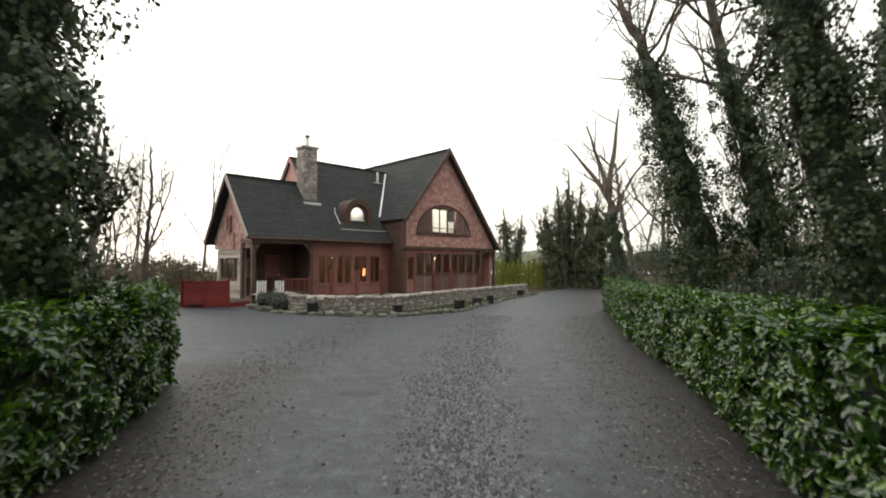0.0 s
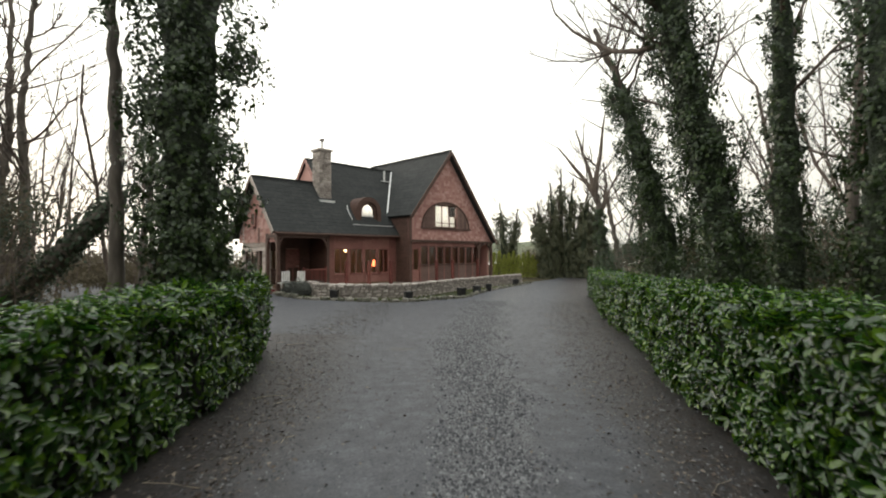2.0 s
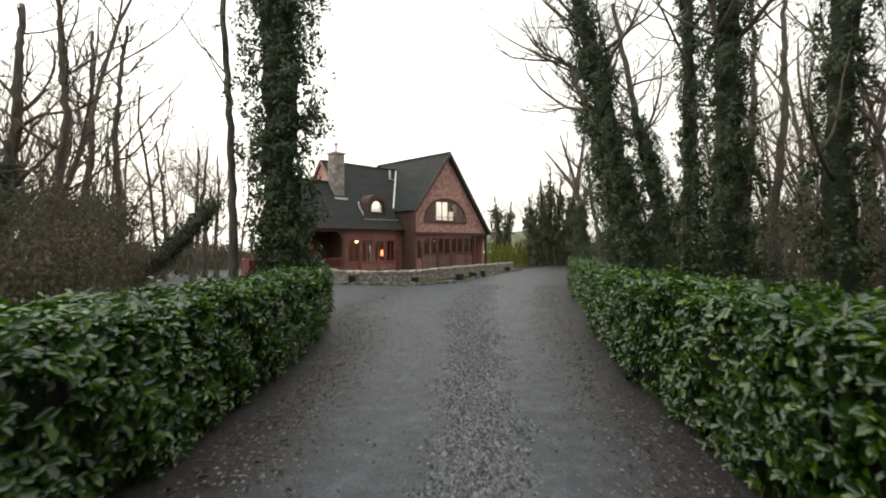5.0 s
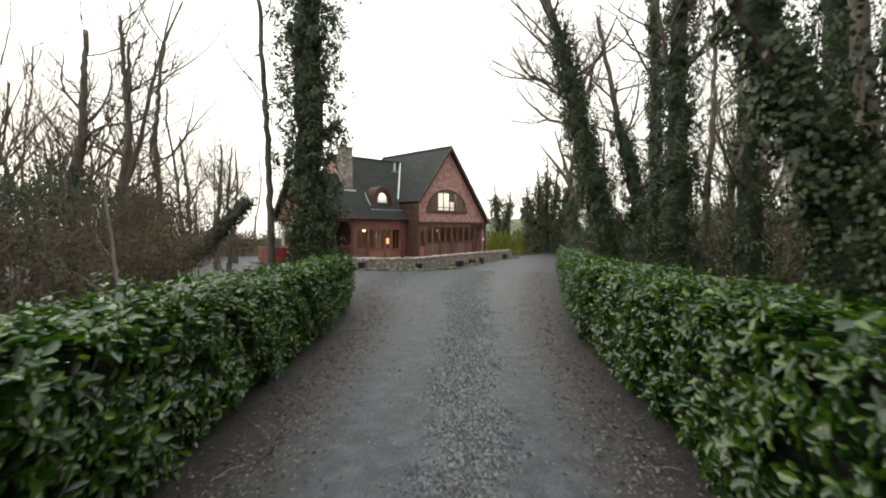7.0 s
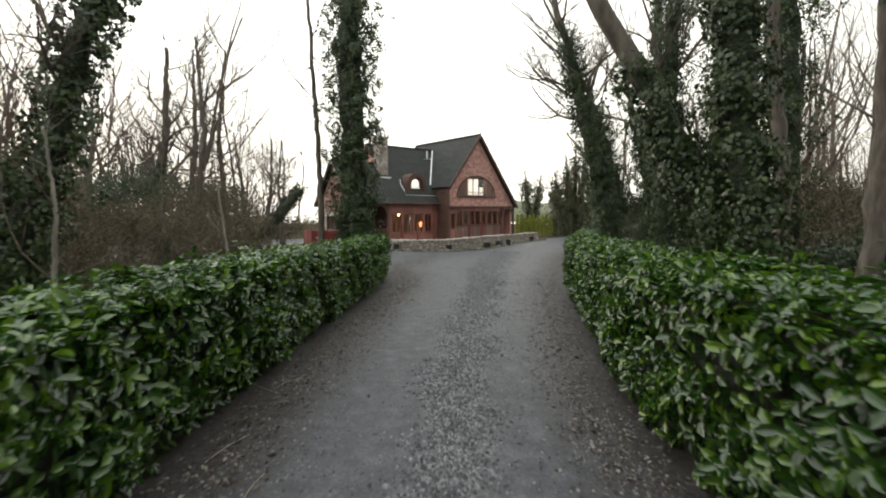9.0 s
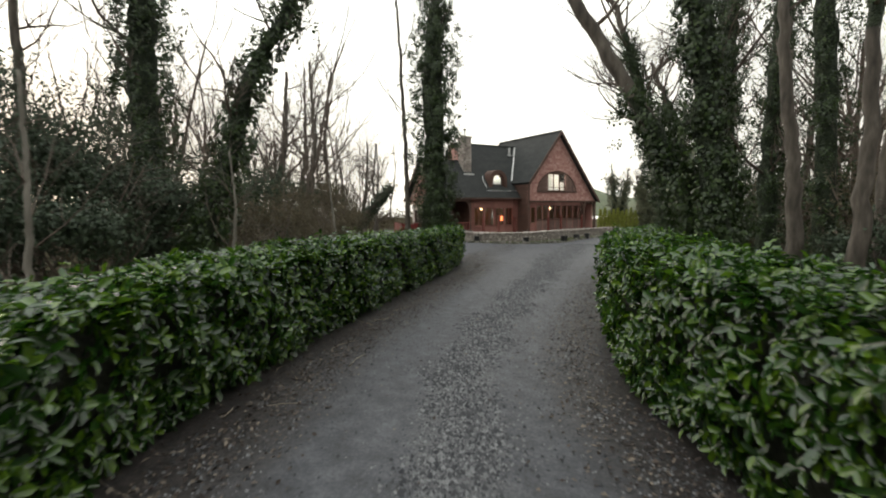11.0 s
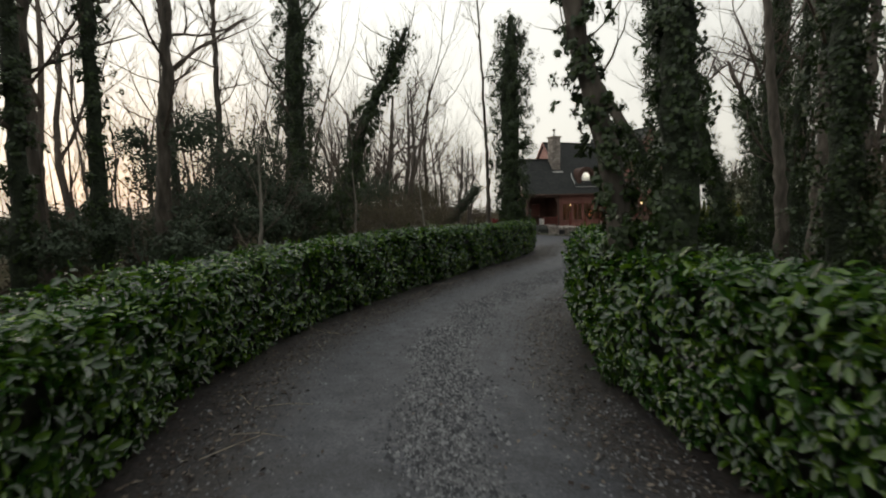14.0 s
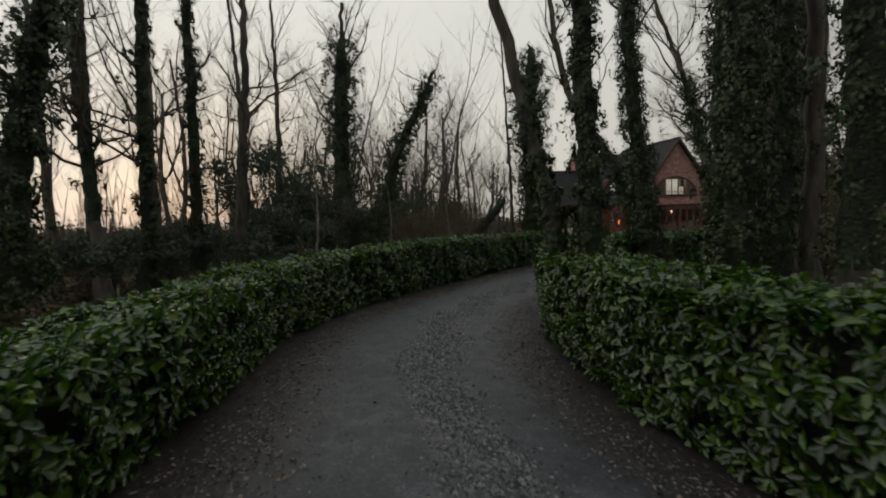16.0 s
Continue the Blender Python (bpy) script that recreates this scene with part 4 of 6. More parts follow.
# porch posts with curved braces
def brace(p, q, sag, w=0.11):
    """A curved timber from p to q, bowed by sag."""
    p, q, s = Vector(p), Vector(q), Vector(sag)
    pts = [p.lerp(q, i / 6) + s * math.sin(math.pi * i / 6) for i in range(7)]
    g = Geo()
    for a, b in zip(pts, pts[1:]):
        g.beam(a, b, w, w)
    return g


for nm_u, nm_v, top, arms in ((9.1, 21.3, 2.95, ((0.75, 0), (0, 0.7))), (12.0, 21.3, 2.95, ((-0.75, 0),)), (9.1, 22.45, 2.95, ((0, -0.45),)), (23.45, GAB_V, BAND - 0.1, ((0.5, 0), (-0.4, 0))), (24.85, GAB_V, BAND - 0.1, ((-0.5, 0),))):
    post = hpart("porch_post", Geo().box((nm_u - 0.08, nm_v - 0.08, HG + 0.2), (nm_u + 0.08, nm_v + 0.08, top)), DARKWOOD, label="square dark timber porch post with curved braces")
    for du, dv_ in arms:
        part("brace", brace((nm_u, nm_v, top - 0.85), (nm_u + du, nm_v + dv_, top - 0.05), (-du * 0.18, -dv_ * 0.18, 0.14)), DARKWOOD, post)
hpart("porch_beam", Geo().box((9.0, 21.22, 2.72), (12.1, 21.4, 2.9)).box((9.02, 21.4, 2.72), (9.2, 22.5, 2.9)), DARKWOOD, label="dark timber porch beam")

# low red railing between the porch posts
rail_x, rail_y = uv_world(10.6, 21.3)
railing = empty("porch_railing", pose(rail_x, rail_y, FLOOR - 0.02, 0, 0, HOUSE_TURN), "low red-stained timber railing at the porch", "railing")
part("top_rail", Geo().box((0, -0.05, 0.82), (1.32, 0.05, 0.88)), REDPOST, railing)
part("bottom_rail", Geo().box((0, -0.03, 0.08), (1.32, 0.03, 0.14)), REDPOST, railing)
for k in range(11):
    part("baluster", Geo().box((0.03 + k * 0.125, -0.02, 0.14), (0.08 + k * 0.125, 0.02, 0.82)), REDPOST, railing)
for k in (0, 1):
    part("newel", Geo().box((-0.09 if k == 0 else 1.24, -0.06, 0), (0.0 if k == 0 else 1.32, 0.06, 1.0)), REDPOST, railing)

# interior lamps
for u, v, z, e in ((13.2, 23.8, 2.3, 9), (15.2, 24.3, 2.35, 4), (17.6, 22.6, 2.3, 10), (20.2, 23.9, 2.35, 4), (22.6, 23.6, 2.35, 4)):
    lx, ly = uv_world(u, v)
    lamp = empty("ceiling_lamp", pose(lx, ly, 2.49), "small warm pendant lamp in the room", "lamp", "room lamps")
    part("cord", Geo().tube([(0, 0, 0), (0, 0, z - 2.45)], [0.008, 0.008], 5), BLACK, lamp)
    part("bulb", Geo().tube([(0, 0, z - 2.45), (0, 0, z - 2.5), (0, 0, z - 2.56), (0, 0, z - 2.6)], [0.006, 0.017, 0.017, 0.006], 8), LAMP, lamp, "glowing warm bulb")
    li = bpy.data.lights.new("room_light", "POINT")
    li.energy, li.color, li.shadow_soft_size = e, (1.0, 0.58, 0.28), 0.1
    lo = new("room_light", li)
    lo.location = (lx, ly, z - 0.25)
# added lamps that brighten the upstairs panes in place of reflected sky
for u, v, z, e in ((20.2, 21.5, 4.6, 230), (15.22, 22.3, 4.86, 90)):
    lx, ly = uv_world(u, v)
    lamp = empty("ceiling_lamp", pose(lx, ly, z + 0.25), "warm white lamp in the upstairs room", "lamp", "room lamps")
    part("bulb", Geo().tube([(0, 0, 0), (0, 0, -0.05), (0, 0, -0.11), (0, 0, -0.15)], [0.01, 0.035, 0.035, 0.01], 8), LAMP, lamp, "glowing warm bulb")
    li = bpy.data.lights.new("room_light", "POINT")
    li.energy, li.color, li.shadow_soft_size = e, (1.0, 0.93, 0.82), 0.1
    new("room_light", li).location = (lx, ly, z)
# unseen dark board added to block sky through the hollow attic
hpart("attic_lining", Geo().box((WING_W + 0.35, 23.4, 3.25), (WING_W + 0.4, 24.7, 4.5)), DARKWOOD)
# translucent sheets added behind the panes, lit from behind to look sky-bright
part("blind", Geo().box((win_l, GAB_V + 0.24, win_z0), (win_r - 0.62, GAB_V + 0.25, win_z1)), BACKLIT, house, "cream roller blind behind the gable window").matrix_basis = H_IN
part("blind", Geo().box((win_r - 0.58, GAB_V + 0.24, win_z0), (win_r, GAB_V + 0.25, win_z0 + 0.75)), BACKLIT, house, "cream roller blind, half drawn").matrix_basis = H_IN
part("blind", Geo().box((dc - ri, dv + 0.13, 3.95), (dc + ri, dv + 0.14, 4.9)), BACKLIT, dormer, "cream blind behind the dormer window")
shade_x, shade_y = uv_world(16.05, 22.4)
tl_ = empty("table_lamp", pose(shade_x, shade_y, FLOOR), "red glowing lamp on a stand by the window", "lamp")
part("stand", Geo().tube([(0, 0, 0), (0, 0, 0.02), (0, 0, 0.05), (0, 0, 0.95)], [0.14, 0.14, 0.02, 0.02], 10), BLACK, tl_)
part("shade", Geo().tube([(0, 0, 0.9), (0, 0, 1.3)], [0.16, 0.1], 12), FIRE, tl_, "glowing red shade")


# ---- trees ----
def branch_set(g, p, d, length, r, level, rnd, gnarl=0.25, up=0.15, kids=(3, 5), sides=6, stop=0.006, finest=4):
    """A limb that bends as it grows and splits into finer ones; returns nothing, fills g."""
    n = 6 if level < 2 else (4 if level < 4 else 2)
    pts, radii = [Vector(p)], [r]
    d = Vector(d).normalized()
    for i in range(n):
        d = (d + Vector((rnd.uniform(-1, 1), rnd.uniform(-1, 1), rnd.uniform(-1, 1))) * gnarl + Vector((0, 0, up))).normalized()
        pts.append(pts[-1] + d * length / n)
        radii.append(r * (1 - 0.75 * (i + 1) / n) if level else r * (1 - 0.62 * (i + 1) / n))
    g.tube(pts, radii, max(3, sides))
    if level >= finest or r < stop or length < 0.12:
        return pts, radii
    for k in range(rnd.randint(*kids) if level < 3 else rnd.randint(2, 4)):
        i = rnd.randint(2 if level == 0 else 1, n)
        side = Vector((rnd.uniform(-1, 1), rnd.uniform(-1, 1), rnd.uniform(-0.1, 0.7))).normalized()
        dd = ((pts[i] - pts[i - 1]).normalized() * 0.55 + side * 0.8).normalized()
        branch_set(g, pts[i], dd, length * rnd.uniform(0.4, 0.62), radii[i] * rnd.uniform(0.45, 0.75), level + 1, rnd, gnarl, up * 0.8, kids, sides - 1, stop, finest)
    return pts, radii


def trunk_path(x, y, bends):
    """bends: (height, dx, dy) above the foot."""
    z0 = gz(x, y) - 0.06
    return [(x, y, z0)] + [(x + dx, y + dy, z0 + h) for h, dx, dy in bends]


def dense_path(pts, k=44):
    P = np.array(pts, float)
    d = np.concatenate([[0], np.cumsum(np.linalg.norm(np.diff(P, axis=0), axis=1))])
    s = np.linspace(0, d[-1], k)
    Q = np.stack([np.interp(s, d, P[:, i]) for i in range(3)], 1)
    for _ in range(3):
        Q[1:-1] = (Q[:-2] + 2 * Q[1:-1] + Q[2:]) / 4
    return Q


def tree(x, y, bends, r, seed, ivy=0.0, ivy_from=0.0, ivy_to=1.0, ivy_n=5000, limbs=4, limb_len=3.0, label="", leaf=0.068, crown=0, mat_ivy=None, limb_from=0.45, kids=(4, 6), ivy_shape=None, gnarl=0.28, arms=()):
    rnd = random.Random(seed)
    root = empty("tree", pose(x, y, gz(x, y)), label, "tree", "lane-side trees")
    off = np.array([x, y, gz(x, y)])
    Q = dense_path(trunk_path(x, y, bends))
    Q[2:-1] += np.array([[rnd.uniform(-1, 1) * r * 0.25, rnd.uniform(-1, 1) * r * 0.25, 0] for _ in range(len(Q) - 3)])
    R = r * (1 - 0.7 * np.linspace(0, 1, len(Q))) + r * 0.5 * np.exp(-np.linspace(0, 14, len(Q)))
    g = Geo().tube([tuple(q - off) for q in Q], list(R), 9)
    part("trunk", g, PALEBARK if r < 0.06 else BARK, root, smooth=True)
    g = Geo()
    for k in range(limbs):
        i = int(len(Q) * rnd.uniform(limb_from, 0.98))
        i = min(i, len(Q) - 2)
        a = rnd.uniform(0, 2 * math.pi)
        branch_set(g, tuple(Q[i] - off), (math.cos(a), math.sin(a), rnd.uniform(0.3, 1.1)), limb_len * rnd.uniform(0.6, 1.15), float(R[i]) * rnd.uniform(0.25, 0.48), 1, rnd, gnarl, 0.12, kids, 5)
    for hgt, dx, dy, dz, ra in arms:
        i = int(np.argmin(np.abs(Q[:, 2] - off[2] - hgt)))
        d = Vector((dx, dy, dz))
        branch_set(g, tuple(Q[i] - off), d, d.length, ra, 1, rnd, 0.13, 0.02, kids, 6)
    if g.v:
        part("bare_crown", g, TWIG, root, "bare winter branches", smooth=True, kind="stuff")
    if ivy:
        k0, k1 = int(ivy_from * (len(Q) - 1)), int(ivy_to * (len(Q) - 1))
        tt = np.linspace(0, 1, len(Q))
        nodes = np.linspace(0, 1, 9)
        wander = np.interp(tt, nodes, [rnd.uniform(0.75, 1.2) for _ in nodes])
        pr = wander * (np.interp(tt, [0, 0.5, 1], [1.1, 1.0, 0.75]) if ivy_shape is None else np.interp(tt, *ivy_shape))

        def lobes(w, z):
            """How far the ivy bulges at an angle and height."""
            return 0.85 + 0.3 * np.sin(w * 2 + z * 1.7 + seed) * np.sin(z * 2.3 + seed * 1.3) + 0.2 * np.sin(w * 3 + z * 4.1 + seed)

        # closed sheet under the leaves, coloured as the shaded depth of the ivy
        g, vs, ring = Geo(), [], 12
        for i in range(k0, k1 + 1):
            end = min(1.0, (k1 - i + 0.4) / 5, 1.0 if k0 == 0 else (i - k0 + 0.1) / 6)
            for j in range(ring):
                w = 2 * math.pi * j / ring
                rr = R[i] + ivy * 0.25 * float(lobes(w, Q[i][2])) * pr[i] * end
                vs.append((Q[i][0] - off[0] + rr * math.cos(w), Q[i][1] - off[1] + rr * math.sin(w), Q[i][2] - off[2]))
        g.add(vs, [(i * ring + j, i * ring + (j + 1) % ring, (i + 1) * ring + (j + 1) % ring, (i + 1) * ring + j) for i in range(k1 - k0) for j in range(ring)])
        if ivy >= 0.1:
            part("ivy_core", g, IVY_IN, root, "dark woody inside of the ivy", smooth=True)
        # sprays of leaves that hang in tufts
        per = 24
        nc = int(ivy_n * 1.4 / per)
        t = ivy_from + (ivy_to - ivy_from) * rng.random(nc)
        t = t[rng.random(nc) < np.clip((ivy_to - t) / 0.16 + 0.3, 0, 1)]
        if ivy_from > 0:
            t = t[rng.random(len(t)) < np.clip((t - ivy_from) / 0.15 + 0.12, 0, 1)]
        nc = len(t)
        i = np.minimum((t * (len(Q) - 1)).astype(int), len(Q) - 2)
        fr = (t * (len(Q) - 1) - i)[:, None]
        C = Q[i] * (1 - fr) + Q[i + 1] * fr
        ang = rng.random(nc) * 2 * np.pi
        dirs = np.stack([np.cos(ang), np.sin(ang), np.zeros(nc)], 1)
        rad = R[i] + ivy * pr[i] * lobes(ang, C[:, 2]) * rng.uniform(0.4, 1.12, nc) + np.where(rng.random(nc) < 0.22, np.minimum(rng.exponential(0.15, nc), 0.34), 0)
        C = C + dirs * rad[:, None] - off
        size = np.repeat(rng.uniform(0.07, 0.16, nc) * (1 + ivy * 0.35) * min(1.0, max(0.4, ivy / 0.2)), per)
        ball = unit(rng.normal(size=(nc * per, 3))) * rng.uniform(0.3, 1.0, (nc * per, 1)) * size[:, None] * np.array([1, 1, 1.5])
        P = np.repeat(C, per, 0) + ball - np.array([0, 0, 0.3]) * size[:, None]
        n = len(P)
        N3 = np.repeat(dirs, per, 0) + ball * 5 + np.array([0, 0, 0.4]) + rng.normal(0, 0.4, (n, 3))
        Ls = rng.uniform(0.7, 1.35, n) * leaf
        V, F = leaves(P, N3, Ls, Ls * 0.85, droop=0.7, fold=0.2)
        part("ivy", fast_mesh("ivy", V, F), mat_ivy or IVY, root, "dense dark green ivy climbing the trunk", kind="stuff")
    return root


IVYL = "thickly wrapped in dark green ivy"
# east side of the lane
tree(7.1, 13.2, [(2.2, -0.2, 0), (3.8, -0.6, 0), (5.4, -1.02, 0), (8, -1.7, 0.1), (10, -2.5, 0.3)], 0.26, 11, 0.62, 0.0, 0.84, 17000, 10, 3.6, "leaning tree with ivy-clad trunk and bare crown at the forecourt", limb_from=0.7, kids=(5, 7), gnarl=0.34)
tree(8.5, 12.5, [(2.5, -0.3, 0), (5.6, -0.8, 0), (7, -1.3, 0), (8.8, -1.65, 0), (12, -2.3, 0.1)], 0.24, 71, 0.5, 0.0, 0.66, 11000, 12, 3.4, "bent slim tree, ivy on its lower trunk, bare crooked crown", limb_from=0.5, gnarl=0.36)
tree(4.35, 4.85, [(2.1, -0.1, 0), (3.6, -0.5, 0), (4.9, -0.82, 0), (6, -1.08, 0), (7.1, -1.35, 0), (8.8, -1.8, 0.1), (11, -2.5, 0.2), (13, -3.2, 0.3)], 0.2, 12, 0.3, 0.0, 0.66, 15000, 17, 3.9, "curved leaning tree, lower trunk clad in ivy, bare above", limb_from=0.42, kids=(6, 8), gnarl=0.34, leaf=0.055, arms=((6.2, -3.0, 0.2, 1.2, 0.03), (4.9, -1.5, -0.2, 1.8, 0.038), (6.9, -2.0, 0.8, 2.0, 0.042), (7.6, -2.4, -0.6, 1.6, 0.038), (5.6, 1.0, 0.4, 2.2, 0.036)))
tree(6.5, 6.8, [(4, -0.05, 0), (9, -0.15, 0), (14, -0.1, 0)], 0.21, 13, 0.2, 0.0, 0.8, 7000, 9, 4.5, "upright tree with thin ivy on a grey trunk", limb_from=0.35)
tree(5.5, 3.5, [(1.5, 0.05, 0), (4, 0.1, 0), (8, 0.2, 0.2), (13, 0.3, 0)], 0.22, 15, 0.46, 0.0, 0.95, 16000, 7, 4, "tall straight dark tree, " + IVYL, leaf=0.06)
tree(8.7, 8.0, [(3, 0.0, 0), (6, 0.25, 0), (11, 0.2, 0)], 0.15, 72, 0, limbs=8, limb_len=3.2, label="bare brown trunk standing behind the ivy-clad trees", limb_from=0.35)
tree(9.3, 7.8, [(3, 0.1, 0), (6, 0.5, 0), (11, 0.4, 0)], 0.17, 73, 0, limbs=8, limb_len=3.2, label="bare brown trunk, forked high up", limb_from=0.35)
tree(3.05, -5.5, [(1.8, -0.08, 0), (2.4, -0.32, 0), (3.0, -0.6, 0), (3.5, -0.86, 0), (4.1, -1.22, 0), (4.6, -1.55, 0), (5.4, -2.0, 0), (6.3, -2.35, 0), (9, -2.7, 0), (11, -2.9, 0)], 0.16, 16, 0.17, 0.0, 0.36, 8000, 9, 2.4, "bent stem of a twin tree, ivy below, bare above", limb_from=0.45, leaf=0.055, kids=(3, 5))
tree(3.2, -6.05, [(2, -0.1, 0), (3.3, -0.28, 0), (5.4, -0.45, 0), (9, -0.65, 0), (13, -0.85, 0)], 0.17, 17, 0.2, 0.0, 0.95, 18000, 6, 2.6, "leaning twin stem, " + IVYL, leaf=0.055)
tree(2.98, -11.88, [(1, -0.05, -0.02), (2, -0.18, -0.08), (3, -0.4, -0.2), (4.4, -0.68, -0.36), (6, -1.0, -0.6), (9, -1.5, -0.8), (12, -1.8, -0.9)], 0.13, 24, 0.08, 0.0, 0.36, 5000, 6, 3, "slim leaning tree, ivy on its lower trunk, bare bark above", limb_from=0.6, leaf=0.05)
tree(3.4, -11.95, [(3, -0.05, 0), (7, -0.2, 0), (12, -0.4, 0)], 0.15, 18, 0.13, 0.0, 0.95, 11000, 4, 2.6, "slim tree rising from the hedge, " + IVYL, leaf=0.05)
tree(5.7, -4.2, [(4, 0.1, 0), (8, 0.0, 0), (12, 0.1, 0)], 0.14, 27, 0.14, 0.42, 0.95, 3500, 6, 2.6, "dark upright tree, ivy on its upper trunk", leaf=0.055, limb_from=0.3)
tree(6.7, -2.9, [(4, 0.1, 0), (8, 0.2, 0), (12, 0.2, 0)], 0.16, 28, 0.08, 0.0, 0.16, 900, 7, 3, "bare grey trunk behind the hedge, ivy at its foot")
tree(5.31, -2.85, [(2, -0.02, 0), (4, -0.2, 0), (6, -0.4, 0), (9, -0.55, 0), (12, -0.7, 0)], 0.15, 20, 0, limbs=7, limb_len=3, label="bare pale straight trunk standing among ivy-clad trees", limb_from=0.3)
tree(5.05, -10.1, [(4, -0.1, 0), (8, 0.1, 0), (12, 0.1, 0)], 0.14, 21, 0.17, 0.0, 0.95, 12000, 4, 3.5, "dark tree, " + IVYL, leaf=0.05)
tree(5.2, -11.8, [(4, 0.1, 0), (8, 0.2, 0), (12, 0.1, 0)], 0.15, 22, 0.17, 0.0, 0.95, 12000, 4, 3.5, "dark tree among others, " + IVYL, leaf=0.05)
tree(5.7, -10.2, [(4, 0.1, 0), (8, 0.1, 0), (12, 0.1, 0)], 0.14, 23, 0.14, 0.0, 0.9, 7000, 4, 3.5, "dark tree in the thicket, " + IVYL, leaf=0.05)
tree(6.1, -9.9, [(4, 0.1, 0), (8, 0.0, 0), (12, 0.1, 0)], 0.15, 25, 0, limbs=5, limb_len=3, label="bare straight trunk in the thicket")
tree(6.35, -12.2, [(4, 0.1, 0), (8, 0.1, 0), (12, 0.2, 0)], 0.19, 26, 0.2, 0.12, 0.95, 9000, 4, 3.5, "thick trunk bare at the foot, ivy above", leaf=0.05)
tree(6.2, 1.2, [(4, -0.1, 0), (8, 0.1, 0), (12, 0.1, 0)], 0.13, 19, 0.5, 0.0, 0.95, 8500, 10, 2.6, "bushy ivy-topped tree behind the lane-side trees", leaf=0.06, limb_from=0.2)
tree(6.9, -0.3, [(4, -0.1, 0), (8, -0.3, 0), (12, -0.2, 0)], 0.13, 29, 0.5, 0.0, 0.95, 8500, 10, 2.6, "tree with ragged ivy from foot to top", leaf=0.06, limb_from=0.2)
# west side
tree(-5.55, 4.5, [(4, -0.05, 0), (8, -0.2, -0.1), (13, -0.5, 0)], 0.115, 31, 0, limbs=8, limb_len=3.0, label="slim bare trunk standing close to an ivy column", limb_from=0.3)
tree(-4.4, 4.45, [(4, 0.0, 0), (8, 0.0, 0), (10.9, 0.1, 0)], 0.3, 32, 0.8, 0.0, 1.0, 26000, 2, 1.0, "tall column of dark ivy on a pollarded trunk", ivy_shape=([0, 0.1, 0.25, 0.42, 0.6, 0.9, 0.97, 1.0], [0.4, 0.5, 0.7, 1.0, 1.08, 0.95, 0.7, 0.4]), limb_from=0.8)
tree(-9.4, -4.3, [(4, 0.1, 0), (7, 0.3, 0), (11, 0.5, 0)], 0.24, 33, 0.75, 0.0, 0.9, 13000, 12, 3.2, "upright tree in the wood, ivy most of the way up", limb_from=0.35)
tree(-6.5, -5.8, [(1.5, 0.1, 0.1), (3.2, 0.7, 0.4), (4.6, 0.9, 0.6), (5.8, 1.5, 1.0), (7.4, 2.1, 1.4)], 0.15, 34, 0.36, 0.0, 1.0, 8000, 14, 1.7, "crooked leaning tree with ragged ivy to its tip", limb_from=0.45)
BARE = "bare winter tree with dark trunk in the wood"
tree(-8.7, -9.9, [(2, 0.25, 0.1), (5, 0.75, 0.1), (8, 1.0, 0.1), (12, 1.2, 0)], 0.19, 35, 0, limbs=9, limb_len=3.2, label=BARE + ", leaning a little", limb_from=0.3)
tree(-8.3, -11.4, [(4, 0.2, 0), (8, 0.3, 0), (12, 0.6, 0)], 0.15, 36, 0.16, 0.0, 0.8, 3500, 6, 2.6, "slim tree with patchy ivy in the wood", limb_from=0.35)
tree(-8.9, -12.2, [(4, -0.1, 0), (8, 0.2, 0), (12, 0.1, 0)], 0.17, 37, 0, limbs=7, limb_len=2.6, label=BARE, limb_from=0.35)
tree(-8.1, -12.9, [(3, 0.3, 0), (7, 0.6, 0), (11, 0.6, 0)], 0.15, 38, 0.14, 0.0, 0.8, 3000, 7, 2.6, "slim tree with thin ivy beside a bare one", limb_from=0.3)
tree(-7.6, -14.1, [(3, -0.3, 0), (7, -0.7, 0), (11, -0.9, 0)], 0.16, 39, 0.12, 0.2, 0.9, 2500, 7, 2.6, "slim leaning tree with thin ivy", limb_from=0.3)
tree(-8.6, -14.7, [(3, -0.1, 0), (7, -0.5, 0), (11, -0.5, 0)], 0.12, 40, 0, limbs=7, limb_len=2.6, label=BARE + ", slender", limb_from=0.25)
tree(-5.3, -16.3, [(3, 0.2, 0), (5, 0.9, 0.3), (8, 1.9, 0.6)], 0.2, 41, 0.32, 0.0, 1.0, 7000, 6, 2.4, "dark leaning tree heavy with ivy", limb_from=0.4)
tree(-12.8, -4.9, [(3, 0.1, 0), (7, 0.3, 0), (12, 0.2, 0)], 0.17, 42, 0, limbs=9, limb_len=3, label=BARE + ", forked", limb_from=0.25)
tree(-12.6, 10.4, [(3, 0.2, 0), (6, 0.0, 0), (10, 0.5, 0)], 0.17, 43, 0, limbs=15, limb_len=3.4, label="gnarled bare tree with many crooked limbs", limb_from=0.15, gnarl=0.42, kids=(5, 8))
tree(-15.6, 13.0, [(3, -0.2, 0), (6, 0.2, 0), (11, 0.3, 0)], 0.2, 44, 0, limbs=15, limb_len=3.8, label="gnarled bare tree, crooked limbs against the sky", limb_from=0.15, gnarl=0.42, kids=(5, 8))
tree(-13.4, 17.2, [(2, -0.2, 0), (4, 0.2, 0), (7, 0.3, 0)], 0.16, 49, 0, limbs=14, limb_len=3.0, label="small gnarled bare tree at the edge of the drive", limb_from=0.15, gnarl=0.42, kids=(5, 8))
